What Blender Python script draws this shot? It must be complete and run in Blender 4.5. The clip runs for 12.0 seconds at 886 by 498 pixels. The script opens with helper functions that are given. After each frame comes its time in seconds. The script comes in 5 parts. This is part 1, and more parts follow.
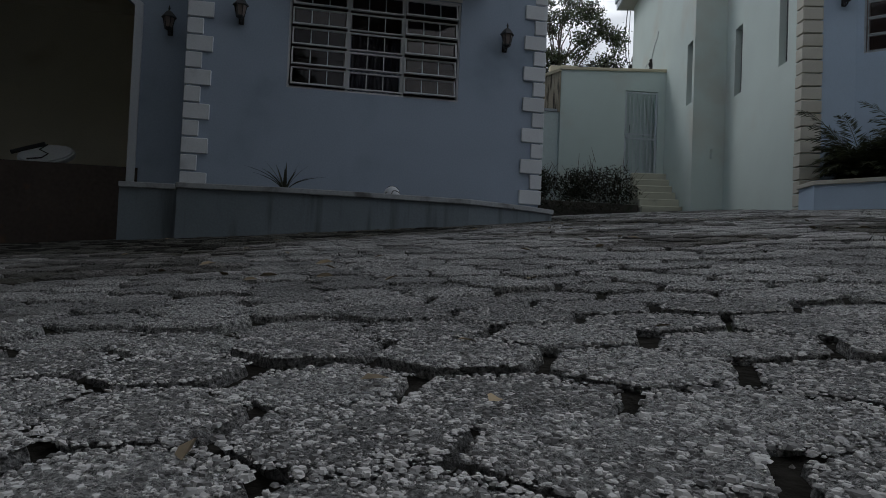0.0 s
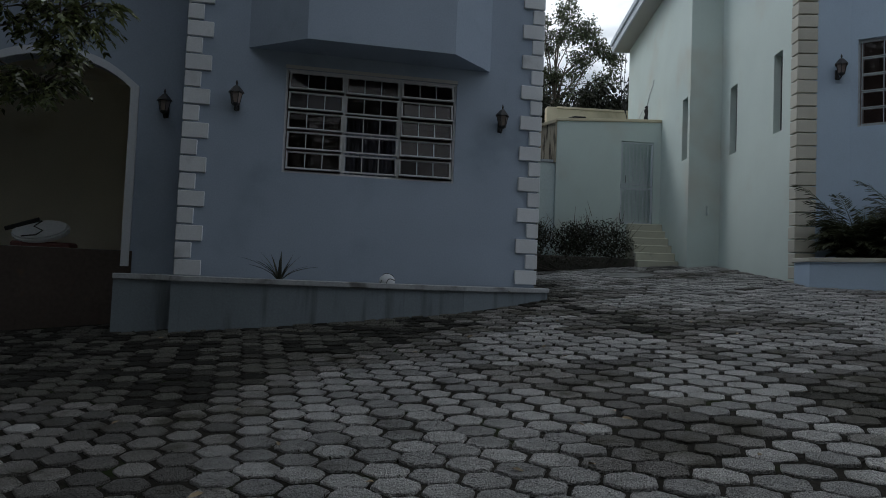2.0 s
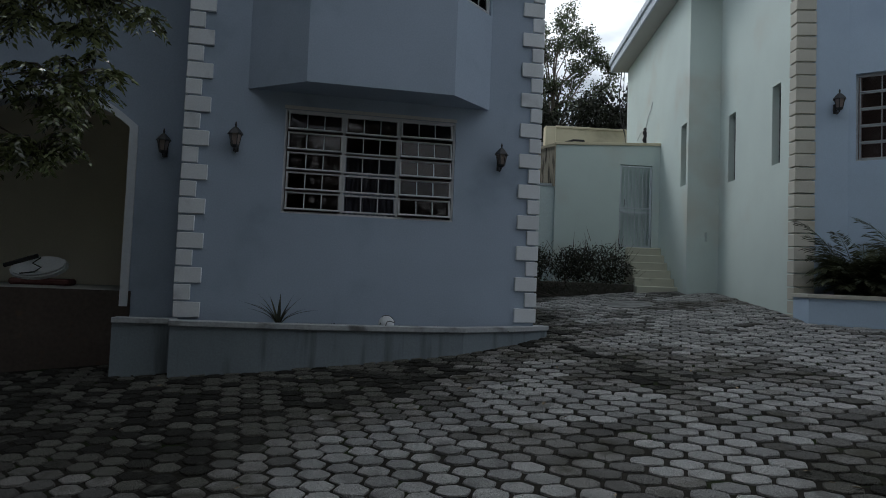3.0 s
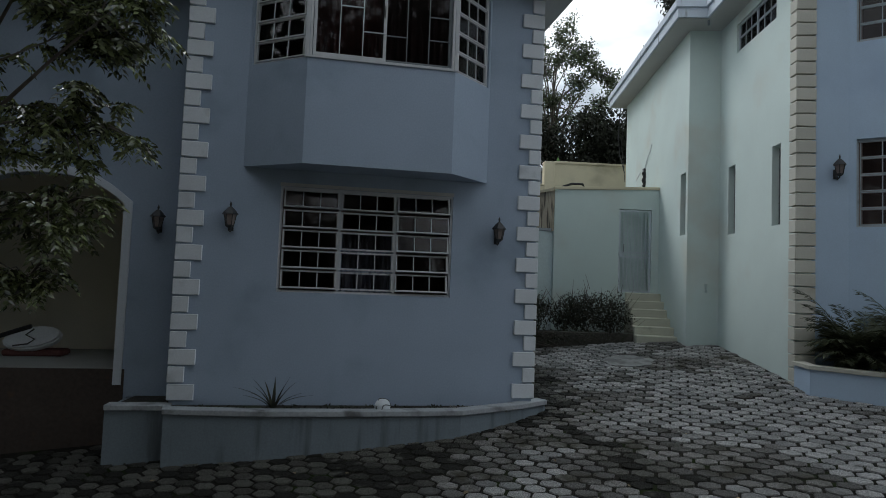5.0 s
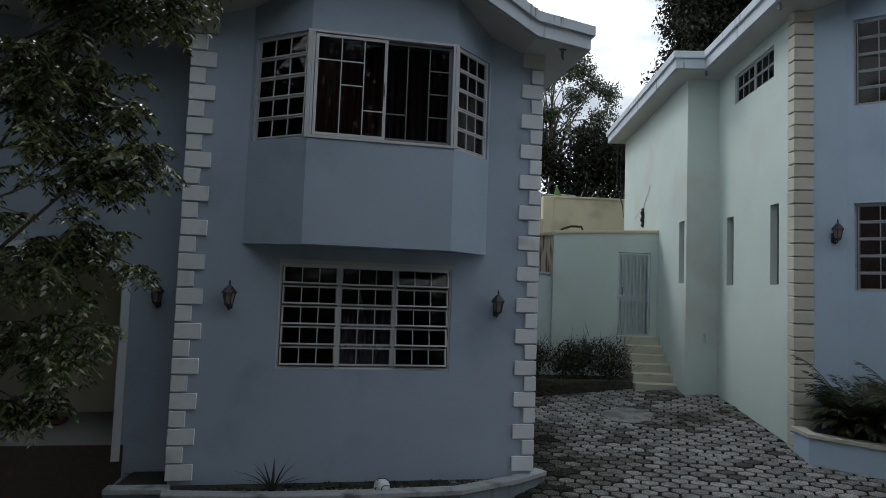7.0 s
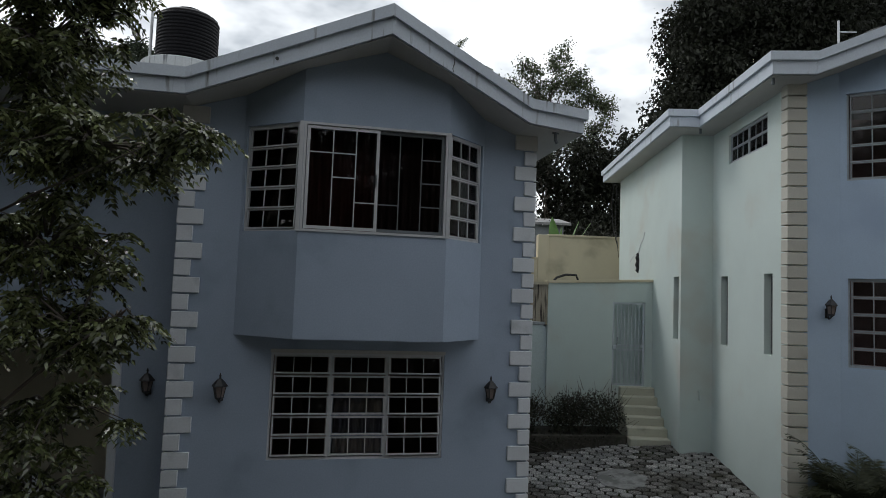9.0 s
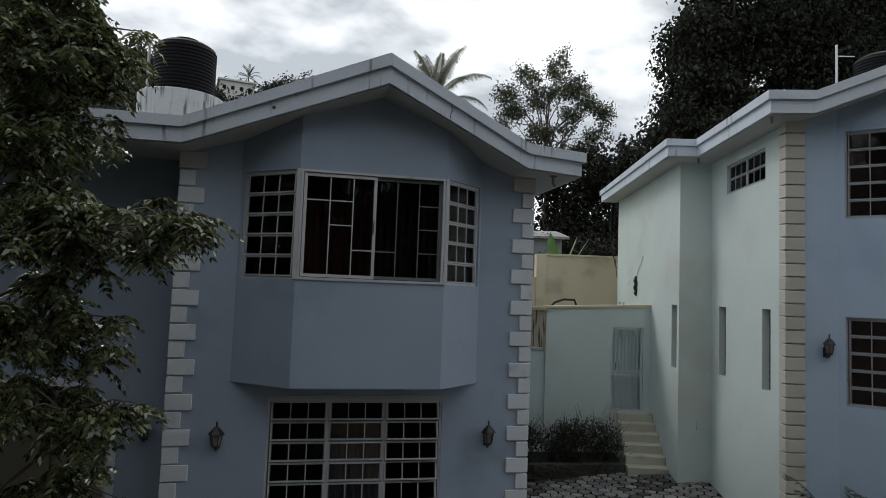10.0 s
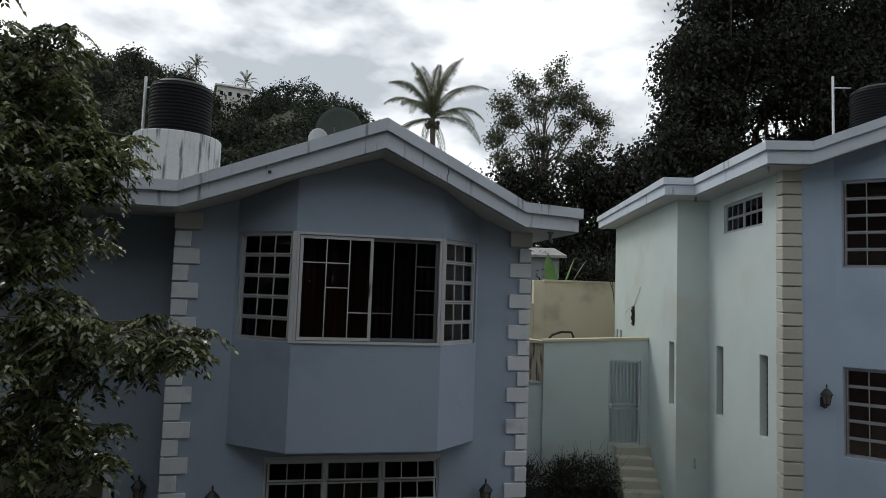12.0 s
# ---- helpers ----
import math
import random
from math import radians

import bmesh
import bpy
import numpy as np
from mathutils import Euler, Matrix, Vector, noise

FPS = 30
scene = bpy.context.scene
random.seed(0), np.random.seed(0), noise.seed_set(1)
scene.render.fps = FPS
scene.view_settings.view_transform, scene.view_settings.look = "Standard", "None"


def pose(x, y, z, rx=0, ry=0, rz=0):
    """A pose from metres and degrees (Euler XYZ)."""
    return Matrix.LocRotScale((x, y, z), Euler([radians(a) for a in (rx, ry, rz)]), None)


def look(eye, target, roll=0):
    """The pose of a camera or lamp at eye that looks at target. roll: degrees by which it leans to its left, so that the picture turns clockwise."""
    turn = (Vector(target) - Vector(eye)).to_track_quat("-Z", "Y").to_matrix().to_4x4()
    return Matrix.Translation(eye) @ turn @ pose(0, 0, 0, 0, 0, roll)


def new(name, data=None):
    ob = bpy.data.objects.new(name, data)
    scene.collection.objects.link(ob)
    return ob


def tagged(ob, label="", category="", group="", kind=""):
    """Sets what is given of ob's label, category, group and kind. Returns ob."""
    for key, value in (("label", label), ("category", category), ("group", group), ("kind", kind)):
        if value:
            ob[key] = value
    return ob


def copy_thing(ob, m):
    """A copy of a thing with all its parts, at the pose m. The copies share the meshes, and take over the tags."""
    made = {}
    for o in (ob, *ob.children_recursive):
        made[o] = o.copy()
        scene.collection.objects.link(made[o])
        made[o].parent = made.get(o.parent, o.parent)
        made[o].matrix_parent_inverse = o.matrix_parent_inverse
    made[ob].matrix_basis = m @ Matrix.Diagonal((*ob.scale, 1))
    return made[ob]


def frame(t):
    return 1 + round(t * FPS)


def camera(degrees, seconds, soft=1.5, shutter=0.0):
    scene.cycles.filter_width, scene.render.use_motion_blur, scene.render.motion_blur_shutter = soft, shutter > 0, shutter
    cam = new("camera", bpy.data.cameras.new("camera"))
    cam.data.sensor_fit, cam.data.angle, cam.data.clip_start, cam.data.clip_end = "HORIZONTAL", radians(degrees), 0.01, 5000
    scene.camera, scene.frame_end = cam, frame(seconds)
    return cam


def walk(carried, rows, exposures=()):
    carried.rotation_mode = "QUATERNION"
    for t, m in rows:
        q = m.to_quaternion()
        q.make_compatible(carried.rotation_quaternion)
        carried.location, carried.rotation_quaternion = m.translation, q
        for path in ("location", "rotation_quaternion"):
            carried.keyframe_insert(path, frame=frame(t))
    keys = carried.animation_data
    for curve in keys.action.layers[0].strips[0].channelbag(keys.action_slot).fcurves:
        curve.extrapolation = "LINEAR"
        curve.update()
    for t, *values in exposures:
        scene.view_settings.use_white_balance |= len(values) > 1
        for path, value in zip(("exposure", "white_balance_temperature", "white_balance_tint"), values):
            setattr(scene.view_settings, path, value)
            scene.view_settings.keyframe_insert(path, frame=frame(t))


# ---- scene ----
cam = camera(70.5, 12.0, soft=0.9)
PATH = [
    (0, (0.212, -8.772, 0.030), (0.575, -6.806, 0.085), 2.35),
    (0.5, (0.199, -8.780, 0.262), (0.565, -6.815, 0.325), 2.35),
    (1, (0.191, -8.794, 0.517), (0.560, -6.829, 0.586), 2.3),
    (1.5, (0.193, -8.797, 0.796), (0.562, -6.833, 0.872), 2.3),
    (2, (0.198, -8.788, 1.068), (0.567, -6.824, 1.152), 2.3),
    (2.5, (0.190, -8.797, 1.325), (0.560, -6.834, 1.415), 2.28),
    (3, (0.170, -8.802, 1.570), (0.542, -6.839, 1.666), 2.24),
    (5, (0.180, -8.768, 2.577), (0.551, -6.806, 2.689), 2.2),
    (5.5, (0.163, -8.793, 2.813), (0.537, -6.832, 2.931), 2.2),
    (6, (0.140, -8.812, 3.052), (0.516, -6.852, 3.176), 2.18),
    (6.5, (0.137, -8.814, 3.302), (0.511, -6.853, 3.428), 2.13),
    (7, (0.130, -8.822, 3.544), (0.504, -6.861, 3.672), 2.1),
    (9, (0.145, -8.862, 4.744), (0.528, -6.903, 4.878), 2.1),
    (9.5, (0.144, -8.873, 5.048), (0.529, -6.915, 5.182), 2.1),
    (10, (0.135, -8.881, 5.363), (0.522, -6.923, 5.499), 2.1),
    (10.5, (0.125, -8.891, 5.684), (0.514, -6.934, 5.822), 2.1),
    (11, (0.115, -8.900, 5.970), (0.507, -6.944, 6.111), 2.07),
    (11.5, (0.109, -8.904, 6.064), (0.503, -6.948, 6.205), 2.03),
    (12, (0.114, -8.903, 6.153), (0.508, -6.948, 6.295), 2.0),
]
EXPOSURES = [(0.0, 0.02, 6130, 11), (2.0, 0.25, 6050, 9), (3.2, 0.42, 6050, 8), (5.0, 0.58, 6050, 7), (7.0, 0.57, 6150, 8), (9.0, 0.48, 6350, 10), (12.0, 0.42, 6420, 10)]
walk(cam, [(t, look(eye, target, roll)) for t, eye, target, roll in PATH], EXPOSURES)

# ---- world and sun ----
SUN_TURN, SUN_UP = -42.0, 44.0   # degrees right of +y, and above the horizon
world = bpy.data.worlds.new("overcast_sky")
scene.world = world
world.use_nodes = True
wt = world.node_tree
wt.nodes.clear()
w_out = wt.nodes.new("ShaderNodeOutputWorld")
w_bg = wt.nodes.new("ShaderNodeBackground")
w_sky = wt.nodes.new("ShaderNodeTexSky")
w_sky.sky_type, w_sky.sun_disc = "NISHITA", False
w_sky.sun_elevation, w_sky.sun_rotation = radians(SUN_UP), radians(SUN_TURN)
w_co = wt.nodes.new("ShaderNodeTexCoord")
w_map = wt.nodes.new("ShaderNodeMapping")
w_map.inputs["Scale"].default_value = (1.0, 1.0, 2.2)
w_map.inputs["Location"].default_value = (0.35, 0.1, 0.2)
w_n = wt.nodes.new("ShaderNodeTexNoise")
w_n.inputs["Scale"].default_value, w_n.inputs["Detail"].default_value = 3.2, 5.0
w_n.inputs["Roughness"].default_value = 0.52
w_ramp = wt.nodes.new("ShaderNodeValToRGB")
w_ramp.color_ramp.elements[0].position, w_ramp.color_ramp.elements[0].color = 0.40, (2.75, 2.9, 2.98, 1)
w_ramp.color_ramp.elements[1].position, w_ramp.color_ramp.elements[1].color = 0.62, (8.3, 8.35, 8.2, 1)
# thin bright gap in the cloud low ahead
w_dot = wt.nodes.new("ShaderNodeVectorMath")
w_dot.operation = "DOT_PRODUCT"
st, su = radians(16), radians(22)
w_dot.inputs[1].default_value = (math.sin(st) * math.cos(su), math.cos(st) * math.cos(su), math.sin(su))
w_glow = wt.nodes.new("ShaderNodeMapRange")
w_glow.interpolation_type = "SMOOTHSTEP"
for key, value in (("From Min", -0.3), ("From Max", 1.0), ("To Min", 0.68), ("To Max", 1.0)):
    w_glow.inputs[key].default_value = value
w_mul = wt.nodes.new("ShaderNodeVectorMath")
w_mul.operation = "SCALE"
w_mix = wt.nodes.new("ShaderNodeMix")
w_mix.data_type = "RGBA"
w_mix.inputs["Factor"].default_value = 0.92
wl = wt.links.new
wl(w_co.outputs["Generated"], w_map.inputs["Vector"])
wl(w_map.outputs["Vector"], w_n.inputs["Vector"])
wl(w_n.outputs["Fac"], w_ramp.inputs["Fac"])
wl(w_co.outputs["Generated"], w_dot.inputs[0])
wl(w_dot.outputs["Value"], w_glow.inputs["Value"])
wl(w_ramp.outputs["Color"], w_mul.inputs[0])
wl(w_glow.outputs["Result"], w_mul.inputs["Scale"])
wl(w_sky.outputs["Color"], w_mix.inputs["A"])
wl(w_mul.outputs["Vector"], w_mix.inputs["B"])
wl(w_mix.outputs["Result"], w_bg.inputs["Color"])
w_bg.inputs["Strength"].default_value = 0.145
wl(w_bg.outputs["Background"], w_out.inputs["Surface"])

sun = new("sun", bpy.data.lights.new("sun", "SUN"))
sun.data.energy, sun.data.angle, sun.data.color = 0.6, radians(22), (1.0, 0.98, 0.93)
sa, sb = radians(SUN_TURN), radians(SUN_UP)
sun.matrix_world = look((20 * math.sin(sa) * math.cos(sb), 20 * math.cos(sa) * math.cos(sb), 20 * math.sin(sb)), (0, 0, 0))

# ---- materials ----
def material(name, base, rough=0.8, spread=0.12, grain=60.0, bump=0.15, depth=0.003, stain=None, stain_scale=0.8,
             stain_at=(0.55, 0.75), metal=0.0, streak=False, spec=0.4, per=None, per_amount=0.25, cells=0.0):
    """A procedural surface: base colour with fine grain and broad patches, stains, relief; per: 'object' or 'island' varies pieces."""
    m = bpy.data.materials.new(name)
    m.use_nodes = True
    t = m.node_tree
    n, link = t.nodes, t.links.new
    p = n["Principled BSDF"]
    p.inputs["Roughness"].default_value, p.inputs["Metallic"].default_value = rough, metal
    p.inputs["Specular IOR Level"].default_value = spec
    geo = n.new("ShaderNodeNewGeometry")
    co = geo.outputs["Position"]
    fine, broad = n.new("ShaderNodeTexNoise"), n.new("ShaderNodeTexNoise")
    fine.inputs["Scale"].default_value, fine.inputs["Detail"].default_value = grain, 4
    broad.inputs["Scale"].default_value, broad.inputs["Detail"].default_value = 1.3, 5
    link(co, fine.inputs["Vector"])
    link(co, broad.inputs["Vector"])
    add = n.new("ShaderNodeMath")
    add.operation = "MULTIPLY_ADD"
    add.inputs[1].default_value = 0.5
    link(fine.outputs["Fac"], add.inputs[0])
    half = n.new("ShaderNodeMath")
    half.operation = "MULTIPLY"
    half.inputs[1].default_value = 0.5
    link(broad.outputs["Fac"], half.inputs[0])
    link(half.outputs[0], add.inputs[2])
    value = add.outputs[0]
    if per:
        info = n.new("ShaderNodeObjectInfo") if per == "object" else geo
        rnd = info.outputs["Random"] if per == "object" else geo.outputs["Random Per Island"]
        pa = n.new("ShaderNodeMath")
        pa.operation = "MULTIPLY_ADD"
        pa.inputs[1].default_value = per_amount
        link(rnd, pa.inputs[0])
        sub = n.new("ShaderNodeMath")
        sub.operation = "SUBTRACT"
        sub.inputs[1].default_value = per_amount / 2
        link(value, sub.inputs[0])
        link(sub.outputs[0], pa.inputs[2])
        value = pa.outputs[0]
    ramp = n.new("ShaderNodeValToRGB")
    lo, hi = [max(c * (1 - spread), 0) for c in base], [min(c * (1 + spread), 1) for c in base]
    ramp.color_ramp.elements[0].position, ramp.color_ramp.elements[0].color = 0.32, (*lo, 1)
    ramp.color_ramp.elements[1].position, ramp.color_ramp.elements[1].color = 0.68, (*hi, 1)
    link(value, ramp.inputs["Fac"])
    colour = ramp.outputs["Color"]
    if cells:
        # exposed aggregate: pale flecks and dark pits
        flecks = n.new("ShaderNodeTexNoise")
        flecks.inputs["Scale"].default_value, flecks.inputs["Detail"].default_value, flecks.inputs["Roughness"].default_value = cells, 7, 0.72
        link(co, flecks.inputs["Vector"])
        bright = n.new("ShaderNodeMapRange")
        for key, v in (("From Min", 0.38), ("From Max", 0.62), ("To Min", 0.06), ("To Max", 2.15)):
            bright.inputs[key].default_value = v
        link(flecks.outputs["Fac"], bright.inputs["Value"])
        sc = n.new("ShaderNodeVectorMath")
        sc.operation = "SCALE"
        link(colour, sc.inputs[0])
        link(bright.outputs["Result"], sc.inputs["Scale"])
        colour = sc.outputs["Vector"]
    if stain:
        s = n.new("ShaderNodeTexNoise")
        s.inputs["Scale"].default_value, s.inputs["Detail"].default_value = stain_scale, 6
        if streak:
            mp = n.new("ShaderNodeMapping")
            mp.inputs["Scale"].default_value = (9, 9, 0.9)
            link(co, mp.inputs["Vector"])
            link(mp.outputs["Vector"], s.inputs["Vector"])
        else:
            link(co, s.inputs["Vector"])
        r = n.new("ShaderNodeMapRange")
        r.interpolation_type = "SMOOTHSTEP"
        r.inputs["From Min"].default_value, r.inputs["From Max"].default_value = stain_at
        link(s.outputs["Fac"], r.inputs["Value"])
        mix = n.new("ShaderNodeMix")
        mix.data_type = "RGBA"
        link(r.outputs["Result"], mix.inputs["Factor"])
        link(colour, mix.inputs["A"])
        mix.inputs["B"].default_value = (*stain, 1)
        colour = mix.outputs["Result"]
    link(colour, p.inputs["Base Color"])
    if bump:
        b = n.new("ShaderNodeBump")
        b.inputs["Strength"].default_value, b.inputs["Distance"].default_value = bump, depth
        height = fine.outputs["Fac"]
        if cells:
            # gravel in the worn face: rounded stones under fine grit
            stones = n.new("ShaderNodeTexVoronoi")
            stones.inputs["Scale"].default_value = cells * 0.55
            link(co, stones.inputs["Vector"])
            both = n.new("ShaderNodeMath")
            both.operation = "MULTIPLY_ADD"
            both.inputs[1].default_value = -0.7
            link(stones.outputs["Distance"], both.inputs[0])
            link(flecks.outputs["Fac"], both.inputs[2])
            height = both.outputs[0]
        link(height, b.inputs["Height"])
        link(b.outputs["Normal"], p.inputs["Normal"])
    return m


def glass_material(name, tint, reflect=0.9):
    m = bpy.data.materials.new(name)
    m.use_nodes = True
    t = m.node_tree
    n, link = t.nodes, t.links.new
    n.clear()
    out, mix, tr, gl = (n.new("ShaderNode" + k) for k in ("OutputMaterial", "MixShader", "BsdfTransparent", "BsdfGlossy"))
    fr = n.new("ShaderNodeFresnel")
    fr.inputs["IOR"].default_value = 1.5
    tr.inputs["Color"].default_value = (*tint, 1)
    gl.inputs["Color"].default_value, gl.inputs["Roughness"].default_value = (reflect, reflect, reflect, 1), 0.03
    link(fr.outputs[0], mix.inputs["Fac"])
    link(tr.outputs[0], mix.inputs[1])
    link(gl.outputs[0], mix.inputs[2])
    link(mix.outputs[0], out.inputs["Surface"])
    return m


def leaf_material(name, base, spread=0.5, rough=0.45, spec=0.5):
    m = material(name, base, rough=rough, spread=spread, grain=3.0, bump=0.0, per="island", per_amount=0.5, spec=spec)
    p = m.node_tree.nodes["Principled BSDF"]
    p.inputs["Transmission Weight"].default_value = 0.0
    tl = m.node_tree.nodes.new("ShaderNodeBsdfTranslucent")
    mx = m.node_tree.nodes.new("ShaderNodeMixShader")
    mx.inputs["Fac"].default_value = 0.25
    link = m.node_tree.links.new
    link(p.inputs["Base Color"].links[0].from_socket, tl.inputs["Color"])
    link(p.outputs[0], mx.inputs[1])
    link(tl.outputs[0], mx.inputs[2])
    link(mx.outputs[0], m.node_tree.nodes["Material Output"].inputs["Surface"])
    return m


BLUE = material("blue_grey_stucco", (0.345, 0.41, 0.51), 0.9, 0.07, 45, 0.25, 0.004, stain=(0.24, 0.30, 0.375), stain_scale=0.9, stain_at=(0.5, 0.78), spec=0.2)
PLANTER = material("planter_stucco", (0.20, 0.235, 0.27), 0.9, 0.12, 45, 0.3, 0.004, stain=(0.11, 0.125, 0.14), stain_scale=0.6, stain_at=(0.5, 0.75), streak=True, spec=0.2)
COPING = material("grey_coping", (0.36, 0.38, 0.40), 0.85, 0.18, 30, 0.3, 0.004, stain=(0.13, 0.13, 0.13), stain_scale=2.5, stain_at=(0.5, 0.72), spec=0.2)
QUOIN = material("white_quoin", (0.66, 0.69, 0.73), 0.85, 0.08, 50, 0.25, 0.003, stain=(0.38, 0.40, 0.43), stain_scale=2.0, stain_at=(0.55, 0.8), per="object", per_amount=0.3, spec=0.2)
CREAM = material("cream_quoin", (0.53, 0.515, 0.455), 0.85, 0.08, 50, 0.25, 0.003, stain=(0.42, 0.39, 0.31), stain_scale=2.0, stain_at=(0.55, 0.8), per="object", per_amount=0.3, spec=0.2)
MINT = material("pale_mint_stucco", (0.62, 0.70, 0.67), 0.9, 0.05, 45, 0.25, 0.004, stain=(0.58, 0.60, 0.55), stain_scale=0.7, stain_at=(0.5, 0.76), spec=0.2)
PALEBLUE = material("pale_blue_stucco", (0.45, 0.555, 0.69), 0.9, 0.06, 45, 0.25, 0.004, stain=(0.38, 0.47, 0.62), stain_scale=0.6, stain_at=(0.5, 0.8), spec=0.2)
FASCIA = material("white_fascia", (0.58, 0.63, 0.70), 0.8, 0.08, 40, 0.2, 0.003, stain=(0.22, 0.23, 0.24), stain_scale=1.1, stain_at=(0.6, 0.74), streak=True, spec=0.25)
SOFFIT = material("soffit_stucco", (0.50, 0.49, 0.47), 0.9, 0.08, 40, 0.2, 0.003, spec=0.2)
ROOF = material("flat_roof_concrete", (0.30, 0.30, 0.30), 0.9, 0.25, 20, 0.3, 0.006, stain=(0.08, 0.08, 0.08), stain_scale=1.0)
CREAMWALL = material("cream_boundary_stucco", (0.62, 0.55, 0.40), 0.9, 0.08, 40, 0.25, 0.004, stain=(0.40, 0.35, 0.25), stain_scale=0.8, spec=0.2)
STREAKED = material("streaked_stucco", (0.50, 0.43, 0.32), 0.9, 0.15, 40, 0.25, 0.004, stain=(0.11, 0.09, 0.07), stain_scale=1.6, stain_at=(0.46, 0.62), streak=True)
PORCH = material("porch_cream_wall", (0.70, 0.66, 0.55), 0.9, 0.08, 40, 0.2, 0.003, stain=(0.52, 0.47, 0.36), stain_scale=0.7)
BROWN = material("dark_brown_riser", (0.055, 0.042, 0.036), 0.7, 0.3, 20, 0.25, 0.004, stain=(0.10, 0.055, 0.03), stain_scale=3.0, stain_at=(0.6, 0.75))
TILE = material("porch_floor", (0.30, 0.31, 0.30), 0.6, 0.12, 30, 0.15, 0.002)
TRIM = material("white_trim", (0.62, 0.66, 0.72), 0.75, 0.07, 40, 0.15, 0.002)
ALU = material("white_window_metal", (0.54, 0.55, 0.57), 0.45, 0.06, 80, 0.08, 0.001, stain=(0.40, 0.40, 0.40), stain_scale=5.0, stain_at=(0.6, 0.8))
PALEALU = material("grey_white_window_metal", (0.40, 0.43, 0.46), 0.45, 0.08, 80, 0.08, 0.001, stain=(0.27, 0.28, 0.29), stain_scale=5.0, stain_at=(0.55, 0.8))
GREYALU = material("grey_window_metal", (0.15, 0.165, 0.18), 0.45, 0.08, 80, 0.08, 0.001)
BLACK = material("black_cast_metal", (0.022, 0.022, 0.025), 0.45, 0.3, 60, 0.2, 0.002, spec=0.5)
GLASS = glass_material("window_glass", (0.62, 0.58, 0.58), 0.6)
FROST = material("lamp_glass", (0.24, 0.20, 0.19), 0.25, 0.2, 30, 0.1, 0.002)
ROOM = material("dim_room_wall", (0.42, 0.33, 0.31), 0.9, 0.15, 8, 0.0)
DRAPE = material("brown_drape", (0.10, 0.075, 0.075), 0.9, 0.3, 30, 0.2, 0.003)
CURTAIN = material("red_curtain", (0.15, 0.065, 0.06), 0.9, 0.3, 30, 0.2, 0.003)
BLIND = material("pale_blue_curtain", (0.42, 0.49, 0.60), 0.9, 0.15, 30, 0.2, 0.003)
STEP = material("cream_step", (0.50, 0.49, 0.40), 0.85, 0.1, 40, 0.25, 0.004, stain=(0.26, 0.25, 0.20), stain_scale=2.0)
GATEWHITE = material("pale_gate_paint", (0.58, 0.62, 0.66), 0.5, 0.08, 60, 0.08, 0.001)
SOIL = material("dark_soil", (0.028, 0.025, 0.021), 0.95, 0.5, 25, 0.8, 0.02, stain=(0.03, 0.045, 0.018), stain_scale=1.4, stain_at=(0.5, 0.7))
JOINT = material("joint_dirt", (0.023, 0.021, 0.018), 0.98, 0.6, 40, 0.9, 0.01, stain=(0.02, 0.028, 0.01), stain_scale=2.0, stain_at=(0.55, 0.7), spec=0.05)
EARTH = material("rough_ground", (0.075, 0.08, 0.05), 0.95, 0.4, 4, 0.6, 0.03, stain=(0.05, 0.07, 0.03), stain_scale=0.3)
PAVE_KW = dict(rough=0.5, spread=0.3, grain=95, bump=1.0, depth=0.03, stain=(0.12, 0.115, 0.105), stain_scale=3.2, stain_at=(0.52, 0.78), per_amount=0.6, cells=150.0, spec=0.65)
PAVER = material("concrete_paver", (0.36, 0.355, 0.35), per="object", **PAVE_KW)
PAVERS_FAR = material("concrete_paver_joined", (0.36, 0.355, 0.35), per="island", **PAVE_KW)
# paver tones for moss and dirt, with tree shade also put into the colour
MOSS_SHADE_KW = dict(PAVE_KW, rough=0.95, spec=0.1, stain=(0.17, 0.165, 0.15), stain_at=(0.56, 0.74), stain_scale=4.0, per_amount=0.9, spread=0.6)
GRIME_SHADE_KW = dict(PAVE_KW, rough=0.8, spec=0.35, stain=(0.075, 0.07, 0.05), stain_at=(0.48, 0.72), stain_scale=2.4, per_amount=0.7, spread=0.4)
GRIMY_SHADED = material("grimy_shaded_paver", (0.20, 0.192, 0.182), per="object", **GRIME_SHADE_KW)
GRIMY_SHADED_FAR = material("grimy_shaded_paver_joined", (0.20, 0.192, 0.182), per="island", **GRIME_SHADE_KW)
MOSSY_SHADED = material("mossy_shaded_paver", (0.085, 0.083, 0.074), per="object", **MOSS_SHADE_KW)
MOSSY_SHADED_FAR = material("mossy_shaded_paver_joined", (0.085, 0.083, 0.074), per="island", **MOSS_SHADE_KW)
BARK = material("grey_bark", (0.10, 0.085, 0.07), 0.95, 0.3, 18, 0.8, 0.01, stain=(0.16, 0.15, 0.13), stain_scale=3.0)
LEAF = leaf_material("street_tree_leaf", (0.112, 0.13, 0.053), 0.75, 0.22, 0.9)
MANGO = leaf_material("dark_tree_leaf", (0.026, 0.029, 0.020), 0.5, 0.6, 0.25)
GUM = leaf_material("open_tree_leaf", (0.07, 0.088, 0.042), 0.5, 0.5)
WOODS = leaf_material("hill_leaf", (0.024, 0.035, 0.019), 0.6, 0.8)
PALM = leaf_material("palm_leaf", (0.11, 0.125, 0.07), 0.5, 0.5)
FROND = leaf_material("areca_leaf", (0.060, 0.068, 0.036), 0.5, 0.55)
SHRUB = leaf_material("shrub_leaf", (0.035, 0.038, 0.022), 0.6, 0.5)
